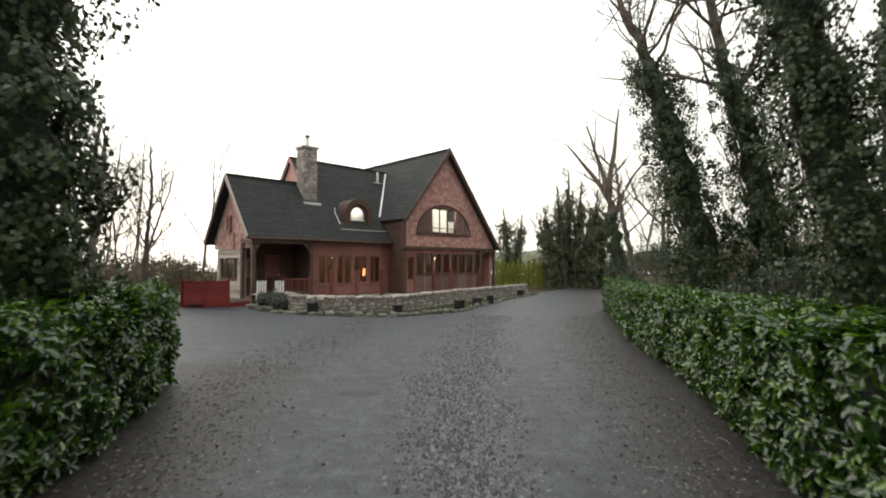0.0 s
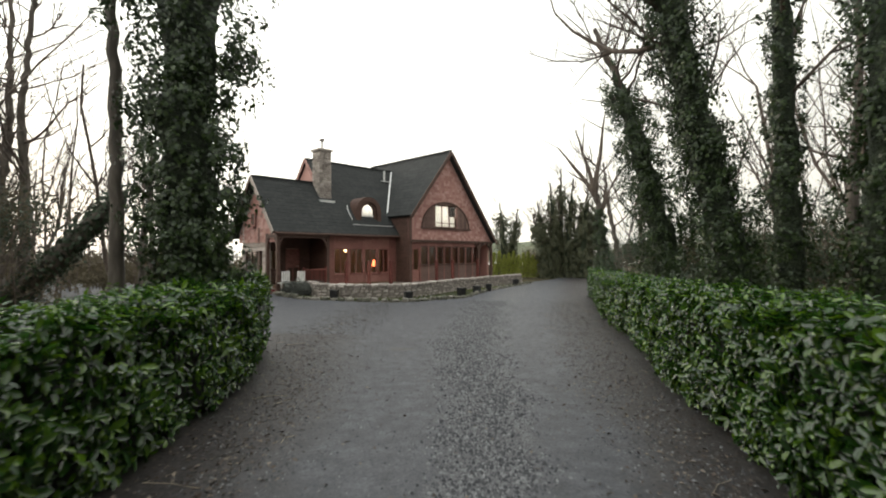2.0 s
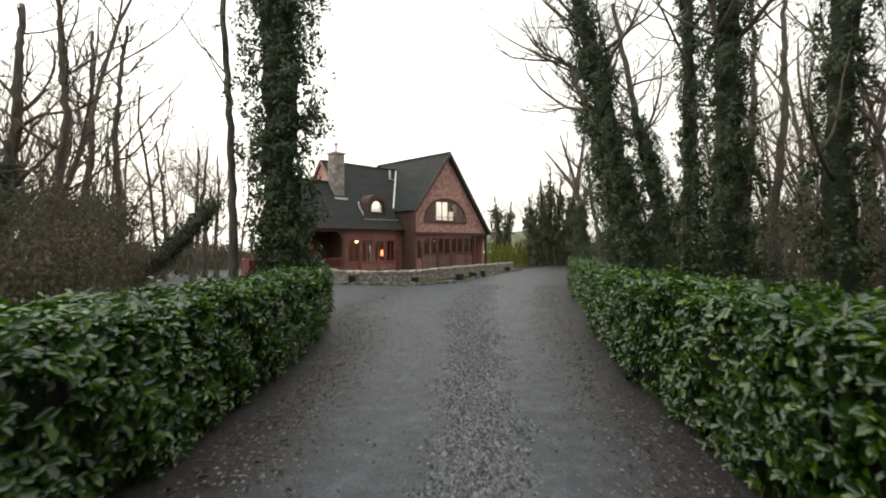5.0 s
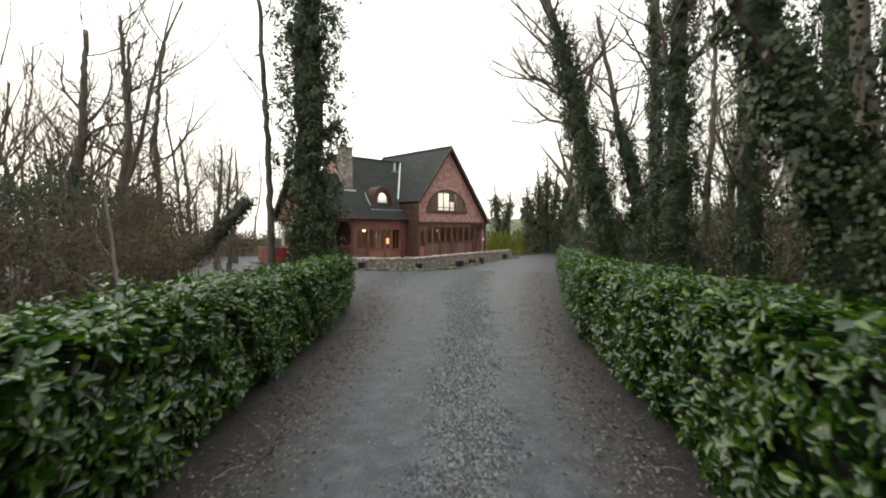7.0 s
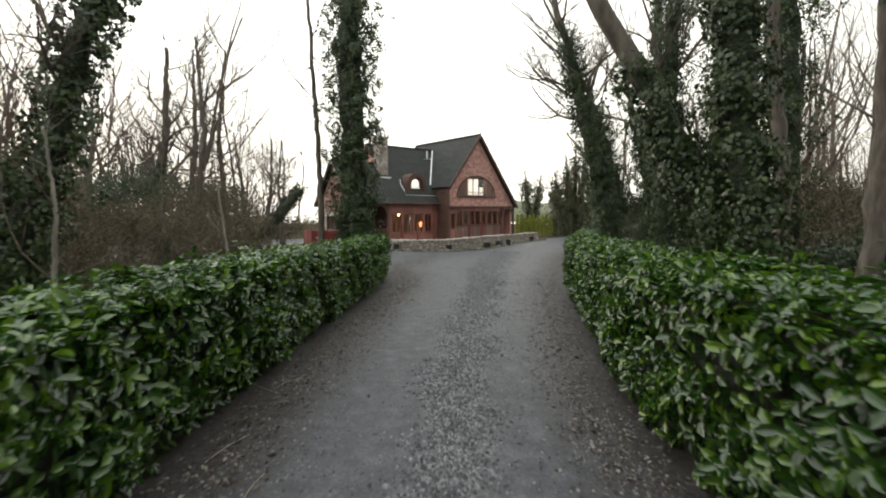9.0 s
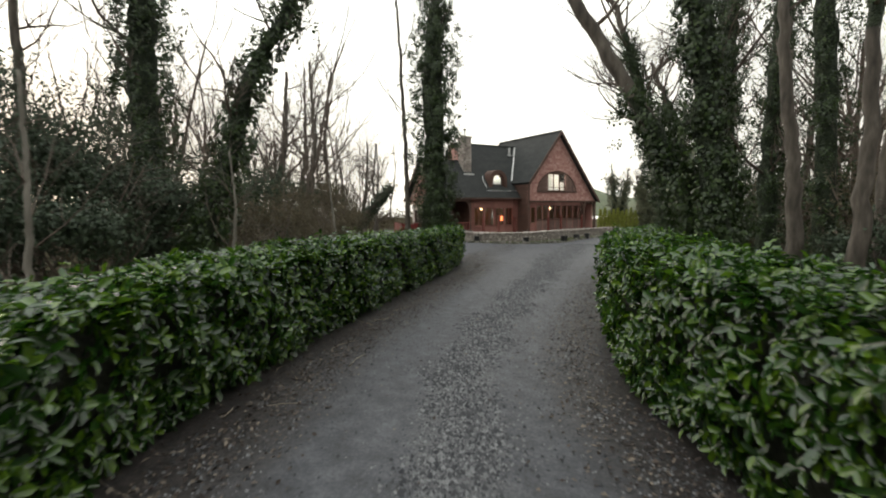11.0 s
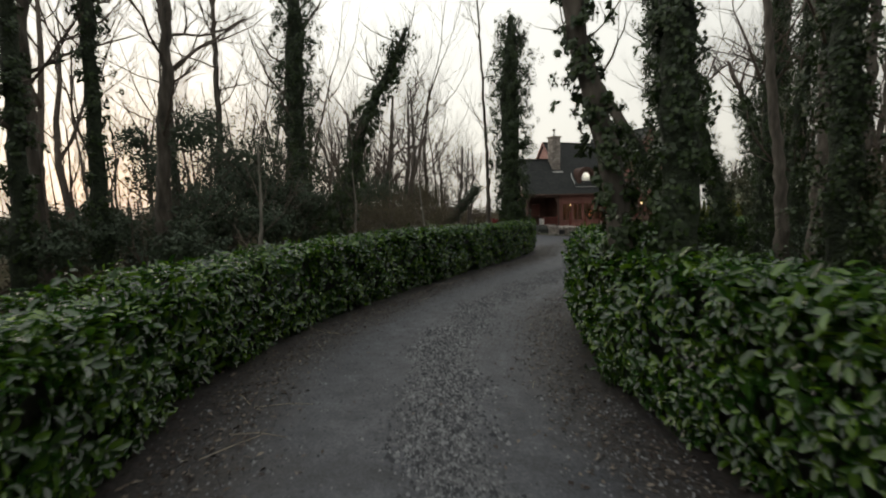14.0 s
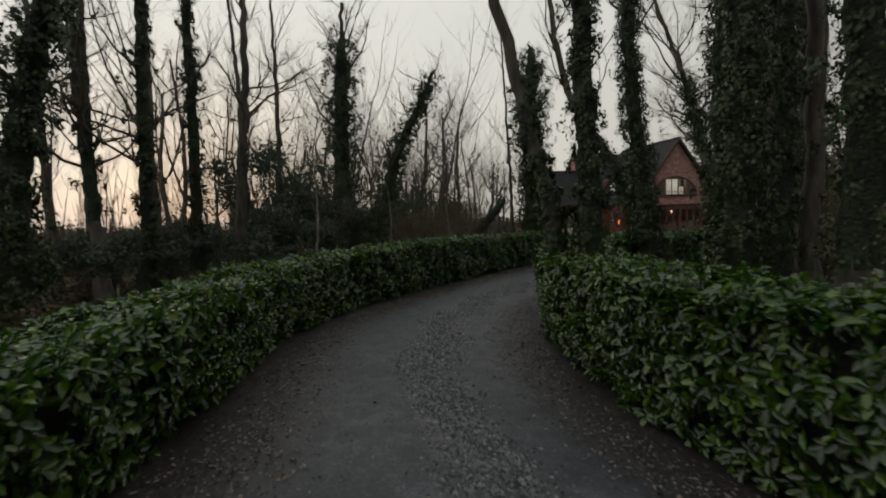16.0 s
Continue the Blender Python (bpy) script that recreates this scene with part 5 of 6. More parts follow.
tree(-17.0, 20.5, [(2, 0.2, 0), (5, 0.1, 0), (8, -0.3, 0)], 0.16, 50, 0, limbs=14, limb_len=3.0, label="bare twiggy tree beyond the side deck", limb_from=0.15, gnarl=0.35, kids=(5, 8))
tree(-11.6, 14.6, [(2, 0.2, 0), (4, 0.0, 0), (6.5, 0.3, 0)], 0.12, 51, 0, limbs=13, limb_len=2.6, label="thin crooked bare tree beside the side deck", limb_from=0.15, gnarl=0.38, kids=(5, 8))
tree(-14.6, 22.0, [(2, -0.1, 0), (5, 0.2, 0), (7.5, 0.1, 0)], 0.13, 52, 0, limbs=13, limb_len=2.8, label="thin bare tree against the sunset sky", limb_from=0.15, gnarl=0.35, kids=(5, 8))
tree(-10.8, -13.0, [(3, -0.2, 0), (7, 0.2, 0), (12, 0.3, 0)], 0.17, 45, 0, limbs=9, limb_len=3, label=BARE + ", twiggy", limb_from=0.25)
tree(-11.5, -7.6, [(3, 0.2, 0), (7, 0.2, 0), (12, -0.3, 0)], 0.15, 46, 0, limbs=9, limb_len=3, label=BARE + ", twiggy crown", limb_from=0.25)
tree(-4.2, -10.5, [(1.0, 0, 0), (2.0, 0.1, 0), (3.2, 0.1, 0)], 0.05, 47, 0, limbs=7, limb_len=1.5, label="pale bare sapling behind the hedge", limb_from=0.2)
tree(-5.1, -6.4, [(1.0, 0, 0), (2.0, 0.1, 0), (3.0, 0.0, 0)], 0.045, 48, 0, limbs=8, limb_len=1.4, label="pale bare sapling, thin stems", limb_from=0.3)
tree(-4.7, -3.1, [(1.0, 0, 0), (1.9, -0.1, 0), (2.8, -0.2, 0)], 0.04, 53, 0, limbs=8, limb_len=1.3, label="pale bare sapling with forked stem behind the hedge", limb_from=0.3)
tree(-12.6, 6.0, [(1.5, 0.1, 0), (3, -0.2, 0), (5, 0.4, 0), (8.5, 0.6, 0)], 0.24, 74, 0.12, 0.0, 0.5, 2500, 12, 3.2, "knotty bare tree with upswept limbs and ivied foot", limb_from=0.3, gnarl=0.36, kids=(5, 7))
tree(-10.5, 5.0, [(1.5, -0.1, 0), (3, 0.2, 0), (5, 0.5, 0), (8.5, 0.3, 0)], 0.16, 75, 0.08, 0.0, 0.35, 1200, 12, 2.8, "slim knotty bare tree at the wood's edge", limb_from=0.3, gnarl=0.36, kids=(5, 7))
# pollarded trees beyond the house and forecourt
for i, (x, y, h, lean, r_i) in enumerate(((8.2, 39.0, 6.6, -1.1, 0.4), (8.7, 39.3, 8.4, -0.4, 0.42), (9.3, 40.0, 9.6, 0.1, 0.5), (9.8, 39.6, 8.8, 0.6, 0.42), (10.3, 39.3, 7.2, 1.5, 0.4), (5.6, 52.0, 8.0, -0.5, 0.8), (6.4, 52.4, 7.2, 0.8, 0.7), (11.6, 43.0, 7.0, 0.4, 0.6), (10.9, 38.6, 8.0, 0.5, 0.45), (11.7, 39.4, 7.4, 0.9, 0.5), (7.6, 38.8, 5.6, -0.9, 0.36))):
    tree(x, y, [(h * 0.3, lean * 0.1, 0), (h * 0.6, lean * 0.5, 0), (h, lean, 0)], 0.22, 60 + i, r_i, 0.0, 0.86, 5000, 12, 1.6, "pollarded stem ragged with dusty ivy beyond the drive", limb_from=0.5, leaf=0.11, gnarl=0.2, mat_ivy=POLLARD, ivy_shape=([0, 0.3, 0.7, 1], [0.55, 0.9, 1.15, 0.8]))
tree(8.9, 26.0, [(2, -0.1, 0), (4, -0.3, 0), (6.2, -0.6, 0)], 0.42, 65, 0.25, 0.0, 0.8, 4000, 4, 1.6, "lopped tree with thick upswept bare limbs", limb_from=0.6, gnarl=0.18, kids=(1, 3), arms=((5.2, -1.9, 0.3, 3.8, 0.17), (5.6, -0.9, -0.4, 4.1, 0.16), (5.8, 0.4, 0.3, 4.6, 0.18), (4.6, 1.2, -0.3, 3.6, 0.14), (5.4, -1.3, 0.9, 2.6, 0.12)))
tree(12.2, 33.0, [(3, -0.3, 0), (6, -0.9, 0), (9, -1.2, 0)], 0.25, 66, 0, limbs=9, limb_len=3.6, label="bare lopped tree behind the drive", limb_from=0.3, gnarl=0.18)
# fallen mossy trunk leaning over the scrub
log = empty("fallen_trunk", pose(-10.4, 6.6, gz(-10.4, 6.6)), "leaning dead trunk covered in dark moss and ivy", "dead tree")
LQ = [(-0.1, 0, -0.1), (0.8, 0.2, 0.8), (1.7, 0.4, 1.65), (2.6, 0.55, 2.65), (3.0, 0.65, 3.15)]
part("trunk", Geo().tube(LQ, [0.25, 0.23, 0.21, 0.18, 0.12], 9), BARK, log, smooth=True)
PQ = dense_path(LQ)
ii = rng.integers(0, len(PQ), 3500)
dd = unit(rng.normal(size=(3500, 3)))
V, F = leaves(PQ[ii] + dd * rng.uniform(0.16, 0.32, (3500, 1)) + rng.normal(0, 0.06, (3500, 3)), dd + rng.normal(0, 0.4, (3500, 3)), rng.uniform(0.06, 0.12, 3500), 0.08)
part("moss", fast_mesh("moss", V, F), IVY_DARK, log, "dark moss and ivy coat", kind="stuff")


# ---- shrubs, scrub and far woods ----
def clump_cloud(centres, radii, n, size, squash=0.8):
    """Loose leaf positions in uneven clumps."""
    k = rng.integers(0, len(centres), n)
    d = unit(rng.normal(size=(n, 3)))
    lob = 0.7 + 0.35 * np.sin(d[:, 0] * 5 + k) * np.sin(d[:, 1] * 6 + k * 2) + 0.25 * np.sin(d[:, 2] * 9 + k)
    rr = np.asarray(radii)[k] * lob * rng.uniform(0.35, 1.0, n) ** 0.5
    P = np.asarray(centres)[k] + d * rr[:, None] * np.array([1, 1, squash])
    keep = P[:, 2] > ground_z(P[:, 0], P[:, 1])
    P, d = P[keep], d[keep]
    s = rng.uniform(0.6, 1.4, len(P)) * size
    return leaves(P, d + np.array([0, 0, 0.3]) + rng.normal(0, 0.5, (len(P), 3)), s, s * 0.5, droop=0.4)


def shrub(x, y, w, h, n, size, material, label, seed):
    r = random.Random(seed)
    root = empty("shrub", pose(x, y, gz(x, y)), label, "shrub", "shrubs in the wood")
    cs = [(x + r.uniform(-w, w) * 0.5, y + r.uniform(-w, w) * 0.5, gz(x, y) + r.uniform(0.25, 0.85) * h) for _ in range(9)]
    V, F = clump_cloud(cs, [min(w, h) * r.uniform(0.25, 0.45) for _ in cs], n, size)
    part("foliage", fast_mesh("foliage", V - np.array([x, y, gz(x, y)]), F), material, root, kind="stuff")
    g = Geo()
    for c in cs:
        p = (c[0] - x, c[1] - y, c[2] - gz(x, y))
        branch_set(g, (p[0] * 0.3, p[1] * 0.3, -0.05), (p[0] * 0.7, p[1] * 0.7, p[2]), p[2] * 1.35, 0.035, 1, r, 0.3, 0.1, (4, 6), 4, 0.004, 3)
    part("stem_tangle", g, TWIG, root, kind="stuff")
    return root


EVER = "dense dark evergreen shrub among the trees"
for i, (x, y, w, h) in enumerate(((-9.6, -8.2, 3.2, 3.6), (-11.0, -6.0, 3.6, 4.2), (-8.6, -5.4, 3.0, 3.2), (-7.6, -2.4, 2.8, 2.8), (-9.8, -1.0, 3.2, 3.2), (-6.8, -15.6, 2.6, 1.5), (-7.9, -10.2, 2.4, 2.0), (-8.0, -7.0, 2.6, 2.6), (-10.6, -10.6, 3.0, 2.2), (-9.2, -13.6, 3.0, 1.7), (-7.0, 0.6, 2.4, 2.3), (-8.8, 3.0, 2.6, 3.4), (-9.4, 5.2, 3.2, 4.0), (-12.0, 3.2, 4.0, 4.4), (-15.0, 2.0, 5.0, 6.0), (-12.8, 7.6, 3.6, 4.0))):
    brown = y > -3 and x > -11
    shrub(x, y, w, h * (1.3 if -9 < y < -3 else 1.0), 7000 if brown else 13000, 0.06 if brown else 0.085, SCRUB if brown else IVY_DARK, "twiggy brown winter shrub at the wood's edge" if brown else EVER, 100 + i)
for i, (x, y, w, h) in enumerate(((7.4, 10.0, 2.6, 2.2), (8.6, 14.5, 3.0, 3.0), (7.8, 18.5, 3.0, 3.4), (8.2, 1.0, 2.8, 2.0), (6.4, -3.2, 2.4, 1.9), (7.2, -7.4, 2.6, 2.4), (9.2, -12.0, 3.4, 2.8), (9.6, 5.5, 3.2, 3.4), (9.4, 8.6, 3.2, 3.8), (10.5, 12.0, 3.4, 4.2), (11.5, 3.5, 3.6, 4.0), (9.8, 1.5, 3.2, 3.4), (11.0, 16.0, 3.6, 4.4), (8.6, -1.8, 3.0, 3.0), (14.0, 42.0, 4.0, 2.6), (16.0, 44.5, 4.5, 3.0), (18.5, 46.0, 4.5, 3.2), (20.5, 44.0, 4.5, 3.0))):
    shrub(x, y, w, h, 8000, 0.075, SCRUB if i % 2 else IVY_DARK, "brown-green winter scrub behind the hedge", 130 + i)

# far thicket: many thin bare trees and brush, past counting
r = random.Random(5)


def in_wood(x, y):
    """Whether a place lies in the wood, clear of lane, forecourt and house."""
    if y < 9:
        lx = float(np.interp(y, LL[::-1, 1], LL[::-1, 0])) - 3.2
        rx = float(np.interp(y, RL[::-1, 1], RL[::-1, 0])) + 3.0
        return x < min(lx, -6.0 if y > -14 else lx) - 1.5 or x > rx + 2.0
    if y < 24:
        return x < -14.5 - (y - 9) * 0.12 or x > 9.0
    return x < -17 or x > 16 + (y - 24) * 0.3 or y > 58


def wood_spots(n, d0, d1, a0=-180, a1=180):
    got = []
    while len(got) < n:
        a, d = r.uniform(a0, a1), r.uniform(d0, d1)
        x, y = d * math.sin(radians(a)), d * math.cos(radians(a)) - 4
        if in_wood(x, y):
            got.append((x, y))
    return got


g = Geo()
# full-circle spots also add unseen trees behind the camera, which shade the lane
for x, y in wood_spots(70, 12, 30) + wood_spots(110, 30, 52) + wood_spots(55, 10, 30, 15, 110) + wood_spots(55, 18, 40, -85, -30):
    h = r.uniform(5, 11)
    branch_set(g, (x, y, gz(x, y) - 0.1), (r.uniform(-0.2, 0.2), r.uniform(-0.2, 0.2), 1), h, r.uniform(0.06, 0.13), 0, r, 0.2, 0.22, (4, 7), 5, 0.01, 3)
woods = part("bare_woodland", g, TWIG, None, "thin bare winter trees of the surrounding wood", kind="stuff")
tagged(woods, category="woodland")
cs, rs = [], []
for x, y in wood_spots(150, 11, 24):
    cs.append((x, y, gz(x, y) + r.uniform(0.15, 0.9 if x > 0 else 0.45)))
    rs.append(r.uniform(0.7, 1.3) if x > 0 else r.uniform(0.4, 0.8))
for x, y in wood_spots(70, 10, 26, 15, 110) + wood_spots(110, 18, 40, -90, -28):
    cs.append((x, y, gz(x, y) + (r.uniform(0.2, 1.6) if x > 0 else r.uniform(0.1, 0.9))))
    rs.append(r.uniform(0.7, 1.3) if x > 0 else r.uniform(0.5, 1.1))
V, F = clump_cloud(cs, rs, 150000, 0.095, 0.9)
brush = part("undergrowth", fast_mesh("undergrowth", V, F), SCRUB, None, "tangled brown-green winter undergrowth of the wood", kind="stuff")
tagged(brush, category="undergrowth")
cs2, rs2 = [], []
for x, y in wood_spots(420, 30, 62):
    cs2.append((x, y, gz(x, y) + r.uniform(0.4, 3.2 if x > 0 else 1.6)))
    rs2.append(r.uniform(1.2, 2.4 if x > 0 else 1.8))
for k in range(90):
    x, y = r.uniform(-30, 45), r.uniform(62, 80)
    cs2.append((x, y, gz(x, y) + r.uniform(0.4, 2.2)))
    rs2.append(r.uniform(1.5, 2.6))
for k in range(230):
    a, d = r.uniform(-100, -24), r.uniform(36, 56)
    x, y = d * math.sin(radians(a)), d * math.cos(radians(a)) - 4
    cs2.append((x, y, gz(x, y) + r.uniform(0.2, 1.5)))
    rs2.append(r.uniform(1.2, 1.9))
V, F = clump_cloud(cs2, rs2, 150000, 0.23, 0.95)
tagged(part("far_brush", fast_mesh("far_brush", V, F), SCRUB, None, "brown brush closing the far side of the wood", kind="stuff"), category="undergrowth")
# upright stems in the undergrowth
g = Geo()
for k in range(1100):
    c = r.choice(cs if k % 3 else cs2)
    x, y = c[0] + r.uniform(-2, 2), c[1] + r.uniform(-2, 2)
    if not in_wood(x, y):
        continue
    h = r.uniform(1.5, 5.5)
    z0 = gz(x, y)
    b = (r.uniform(-0.6, 0.6), r.uniform(-0.6, 0.6))
    g.tube([(x, y, z0 - 0.05), (x + b[0] * 0.4, y + b[1] * 0.4, z0 + h * 0.5), (x + b[0], y + b[1], z0 + h)], [0.028, 0.02, 0.006], 4)
    for q in range(3):
        t = r.uniform(0.4, 0.9)
        p = Vector((x + b[0] * t * t, y + b[1] * t * t, z0 + h * t))
        g.tube([p, p + Vector((r.uniform(-0.5, 0.5), r.uniform(-0.5, 0.5), r.uniform(0.2, 0.9)))], [0.012, 0.003], 3)
stems = part("sapling_stems", g, TWIG, None, "thin upright sapling stems in the undergrowth", kind="stuff")
tagged(stems, category="undergrowth")
# low hill far off beyond the drive
hx = np.linspace(-260, 260, 60)
hv = []
for t in (0, 0.5, 1):
    for x in hx:
        top_h = 9 + 4 * math.sin(x * 0.021 + 1) + 2.5 * math.sin(x * 0.063)
        hv.append((x * 0.5 + 135, 190 + 60 * t, -1 + top_h * math.sin(t * math.pi / 2)))
hq = [(j * 60 + i, j * 60 + i + 1, (j + 1) * 60 + i + 1, (j + 1) * 60 + i) for j in range(2) for i in range(59)]
tagged(part("backdrop", fast_mesh("backdrop", hv, hq), HILL, smooth=True), "low green hill far beyond the house", "hill", kind="structure")


# ---- terrace, stone wall and forecourt edge ----
WALL = smooth_line([(-7.6, 20.6), (-6.7, 19.2), (-5.9, 18.75), (-4.2, 18.85), (-2.6, 19.6), (-1.2, 21.6), (0.3, 24.6), (2.2, 27.6), (4.7, 31.4)], 0.3)
KERB = smooth_line([(-9.2, 20.9), (-8.4, 19.75), (-6.85, 18.5), (-5.7, 18.3), (-4.0, 17.95), (-2.5, 17.95), (-1.05, 19.0), (0.3, 20.4), (1.4, 23.5), (2.6, 26.2), (4.7, 30.4), (5.3, 31.6)], 0.3)
WALL_H = 0.72
retain = empty("stone_wall", pose(WALL[0][0], WALL[0][1], gz(*WALL[0])), "low rubble stone retaining wall round the terrace", "wall")
ro = retain.matrix_basis.translation
Tn = unit(np.gradient(WALL, axis=0))
Nn = np.stack([-Tn[:, 1], Tn[:, 0]], -1)
g = Geo()
for i in range(len(WALL) - 1):
    for_a, for_b = WALL[i] + Nn[i] * 0.045, WALL[i + 1] + Nn[i + 1] * 0.045
    back_a, back_b = WALL[i] + Nn[i] * 0.34, WALL[i + 1] + Nn[i + 1] * 0.34
    za, zb = gz(*WALL[i]), gz(*WALL[i + 1])
    quad = [(*for_a, za - 0.1), (*for_b, zb - 0.1), (*back_b, zb - 0.1), (*back_a, za - 0.1), (*for_a, za + WALL_H - 0.05), (*for_b, zb + WALL_H - 0.05), (*back_b, zb + WALL_H - 0.05), (*back_a, za + WALL_H - 0.05)]
    g.add([tuple(Vector(q) - ro) for q in quad], [(3, 2, 1, 0), (4, 5, 6, 7), (0, 1, 5, 4), (2, 3, 7, 6)])
part("wall_core", g, MORTAR, retain)
seglen = np.concatenate([[0], np.cumsum(np.linalg.norm(np.diff(WALL, axis=0), axis=1))])


def along(s):
    x, y = np.interp(s, seglen, WALL[:, 0]), np.interp(s, seglen, WALL[:, 1])
    x2, y2 = np.interp(s + 0.1, seglen, WALL[:, 0]), np.interp(s + 0.1, seglen, WALL[:, 1])
    return float(x), float(y), math.degrees(math.atan2(y2 - y, x2 - x))


zrow = 0.0
for h in (0.16, 0.13, 0.15, 0.12, 0.14):
    s = 0.0
    while s < seglen[-1] - 0.3:
        w = random.choice((random.uniform(0.14, 0.3), random.uniform(0.3, 0.52)))
        x, y, a = along(s + w / 2)
        nx, ny = -math.sin(radians(a)), math.cos(radians(a))
        o = 0.16 if zrow < 0.5 else 0.2
        stone(retain, x + nx * o - ro.x, y + ny * o - ro.y, gz(x, y) + zrow + h / 2 + random.uniform(-0.02, 0.02) - ro.z, w + 0.006, 0.26 if zrow < 0.5 else 0.42, h * random.uniform(0.85, 1.25), a + random.uniform(-4, 4))
        s += w
    zrow += h
# terrace paving between wall and house
hw = [uv_world(u, v) for u, v in ((25.3, 21.0), (24.9, 22.5), (17.0, 22.5), (12.2, 24.0), (9.2, 24.0), (8.6, 22.6))]
tp = [tuple(WALL[i] + Nn[i] * 0.3) for i in range(0, len(WALL), 2)] + hw
g = Geo()
k = len(tp)
g.add([(x, y, 0.12) for x, y in tp] + [(x, y, -0.4) for x, y in tp], [tuple(range(k)), tuple(range(k, 2 * k))[::-1]] + [(i, (i + 1) % k, k + (i + 1) % k, k + i) for i in range(k)])
tagged(part("pavement", g, MORTAR), "grey paved terrace round the house", "terrace", kind="structure")
# rough stones that edge the drive
EDGE_STONES = [me.copy() for me in STONES]
for me in EDGE_STONES:
    me.materials.clear()
    me.materials.append(MOSSY)
sk = np.concatenate([[0], np.cumsum(np.linalg.norm(np.diff(KERB, axis=0), axis=1))])
s = 0.0
while s < sk[-1]:
    w = random.uniform(0.16, 0.42)
    x, y = float(np.interp(s, sk, KERB[:, 0])), float(np.interp(s, sk, KERB[:, 1]))
    x2, y2 = float(np.interp(s + 0.1, sk, KERB[:, 0])), float(np.interp(s + 0.1, sk, KERB[:, 1]))
    h = random.uniform(0.1, 0.24)
    ob = new("edging_stone", random.choice(EDGE_STONES))
    ob.matrix_basis = pose(x, y, gz(x, y) + h * 0.35, random.uniform(-8, 8), random.uniform(-8, 8), math.degrees(math.atan2(y2 - y, x2 - x)) + random.uniform(-20, 20)) @ Matrix.Diagonal((w, random.uniform(0.16, 0.3), h, 1))
    tagged(ob, "rough mossy grey fieldstone edging the drive", "stone", "edging stones")
    s += w + random.uniform(0.0, 0.12)
# grass strip between edging and wall
n = 24000
ti = rng.random(n)
ka, kb = KERB[(ti * (len(KERB) - 1)).astype(int)], WALL[np.clip((ti * (len(WALL) - 1)).astype(int), 0, len(WALL) - 1)]
mixf = rng.random((n, 1)) * 0.9 + 0.05
GP = ka * (1 - mixf) + kb * mixf
GP = np.concatenate([GP, ground_z(GP[:, 0], GP[:, 1])[:, None]], 1)
dirs = unit(np.concatenate([rng.normal(0, 0.35, (n, 2)), np.ones((n, 1))], 1))
sd = unit(np.concatenate([rng.normal(size=(n, 2)), np.zeros((n, 1))], 1)) * 0.012
hgt = rng.uniform(0.04, 0.13, (n, 1))
V = np.stack([GP - sd, GP + sd, GP + dirs * hgt], 1).reshape(-1, 3)
tagged(part("grass", fast_mesh("grass", V, np.arange(3 * n).reshape(-1, 3)), GRASS, None, "short winter grass strip below the wall", kind="stuff"), category="grass")

# black uplighter boxes by the wall
for i, (x, y) in enumerate(((-5.6, 18.45), (-2.25, 18.3), (0.15, 20.9), (1.0, 22.6), (1.75, 24.2), (3.9, 29.1))):
    b = empty("planter_box", pose(x, y, gz(x, y), 0, 0, 20 * i), "small square black box standing below the stone wall", "box", "black boxes")
    part("body", Geo().box((-0.15, -0.15, 0.06), (0.15, 0.15, 0.4), taper=-0.015), BLACK, b)
    part("rim", Geo().box((-0.18, -0.18, 0.4), (0.18, 0.18, 0.44)), BLACK, b)
    part("foot", Geo().box((-0.11, -0.11, -0.02), (0.11, 0.11, 0.06)), BLACK, b)

# lavender bushes in the bed
for x, y in ((-8.2, 20.6), (-7.5, 19.9), (-6.9, 20.2)):
    z0 = gz(x, y)
    b = empty("lavender_bush", pose(x, y, z0), "low grey-green lavender bush in the bed", "bush", "lavender bushes")
    V, F = clump_cloud([(x + random.uniform(-0.3, 0.3), y + random.uniform(-0.3, 0.3), z0 + 0.35) for _ in range(6)], [0.55] * 6, 3400, 0.1)
    part("foliage", fast_mesh("foliage", V - np.array([x, y, z0]), F), LAVENDER, b, kind="stuff")

# red balustrade posts and rails of the terrace
for u, v in ((12.3, 19.9), (13.7, 19.8), (15.1, 19.6), (17.9, 18.7), (19.3, 18.7), (21.9, 18.9)):
    x, y = uv_world(u, v)
    p = empty("balustrade_post", pose(x, y, 0.12, 0, 0, HOUSE_TURN), "square red-stained timber post on the terrace", "post", "terrace posts")
    part("shaft", Geo().box((-0.07, -0.07, 0), (0.07, 0.07, 1.3)), REDPOST, p)
    part("cap", Geo().box((-0.09, -0.09, 1.3), (0.09, 0.09, 1.36), taper=0.02), REDPOST, p)

# red boarded fence of the side deck, and its steps
FENCE = [(6.45, 22.25), (7.95, 21.1), (8.75, 21.0)]
fence = empty("deck_fence", pose(*uv_world(6.45, 22.25), -0.1, 0, 0, HOUSE_TURN), "bright red boarded fence round the side deck", "fence")
fo = Vector((6.45, 22.25, -0.1))
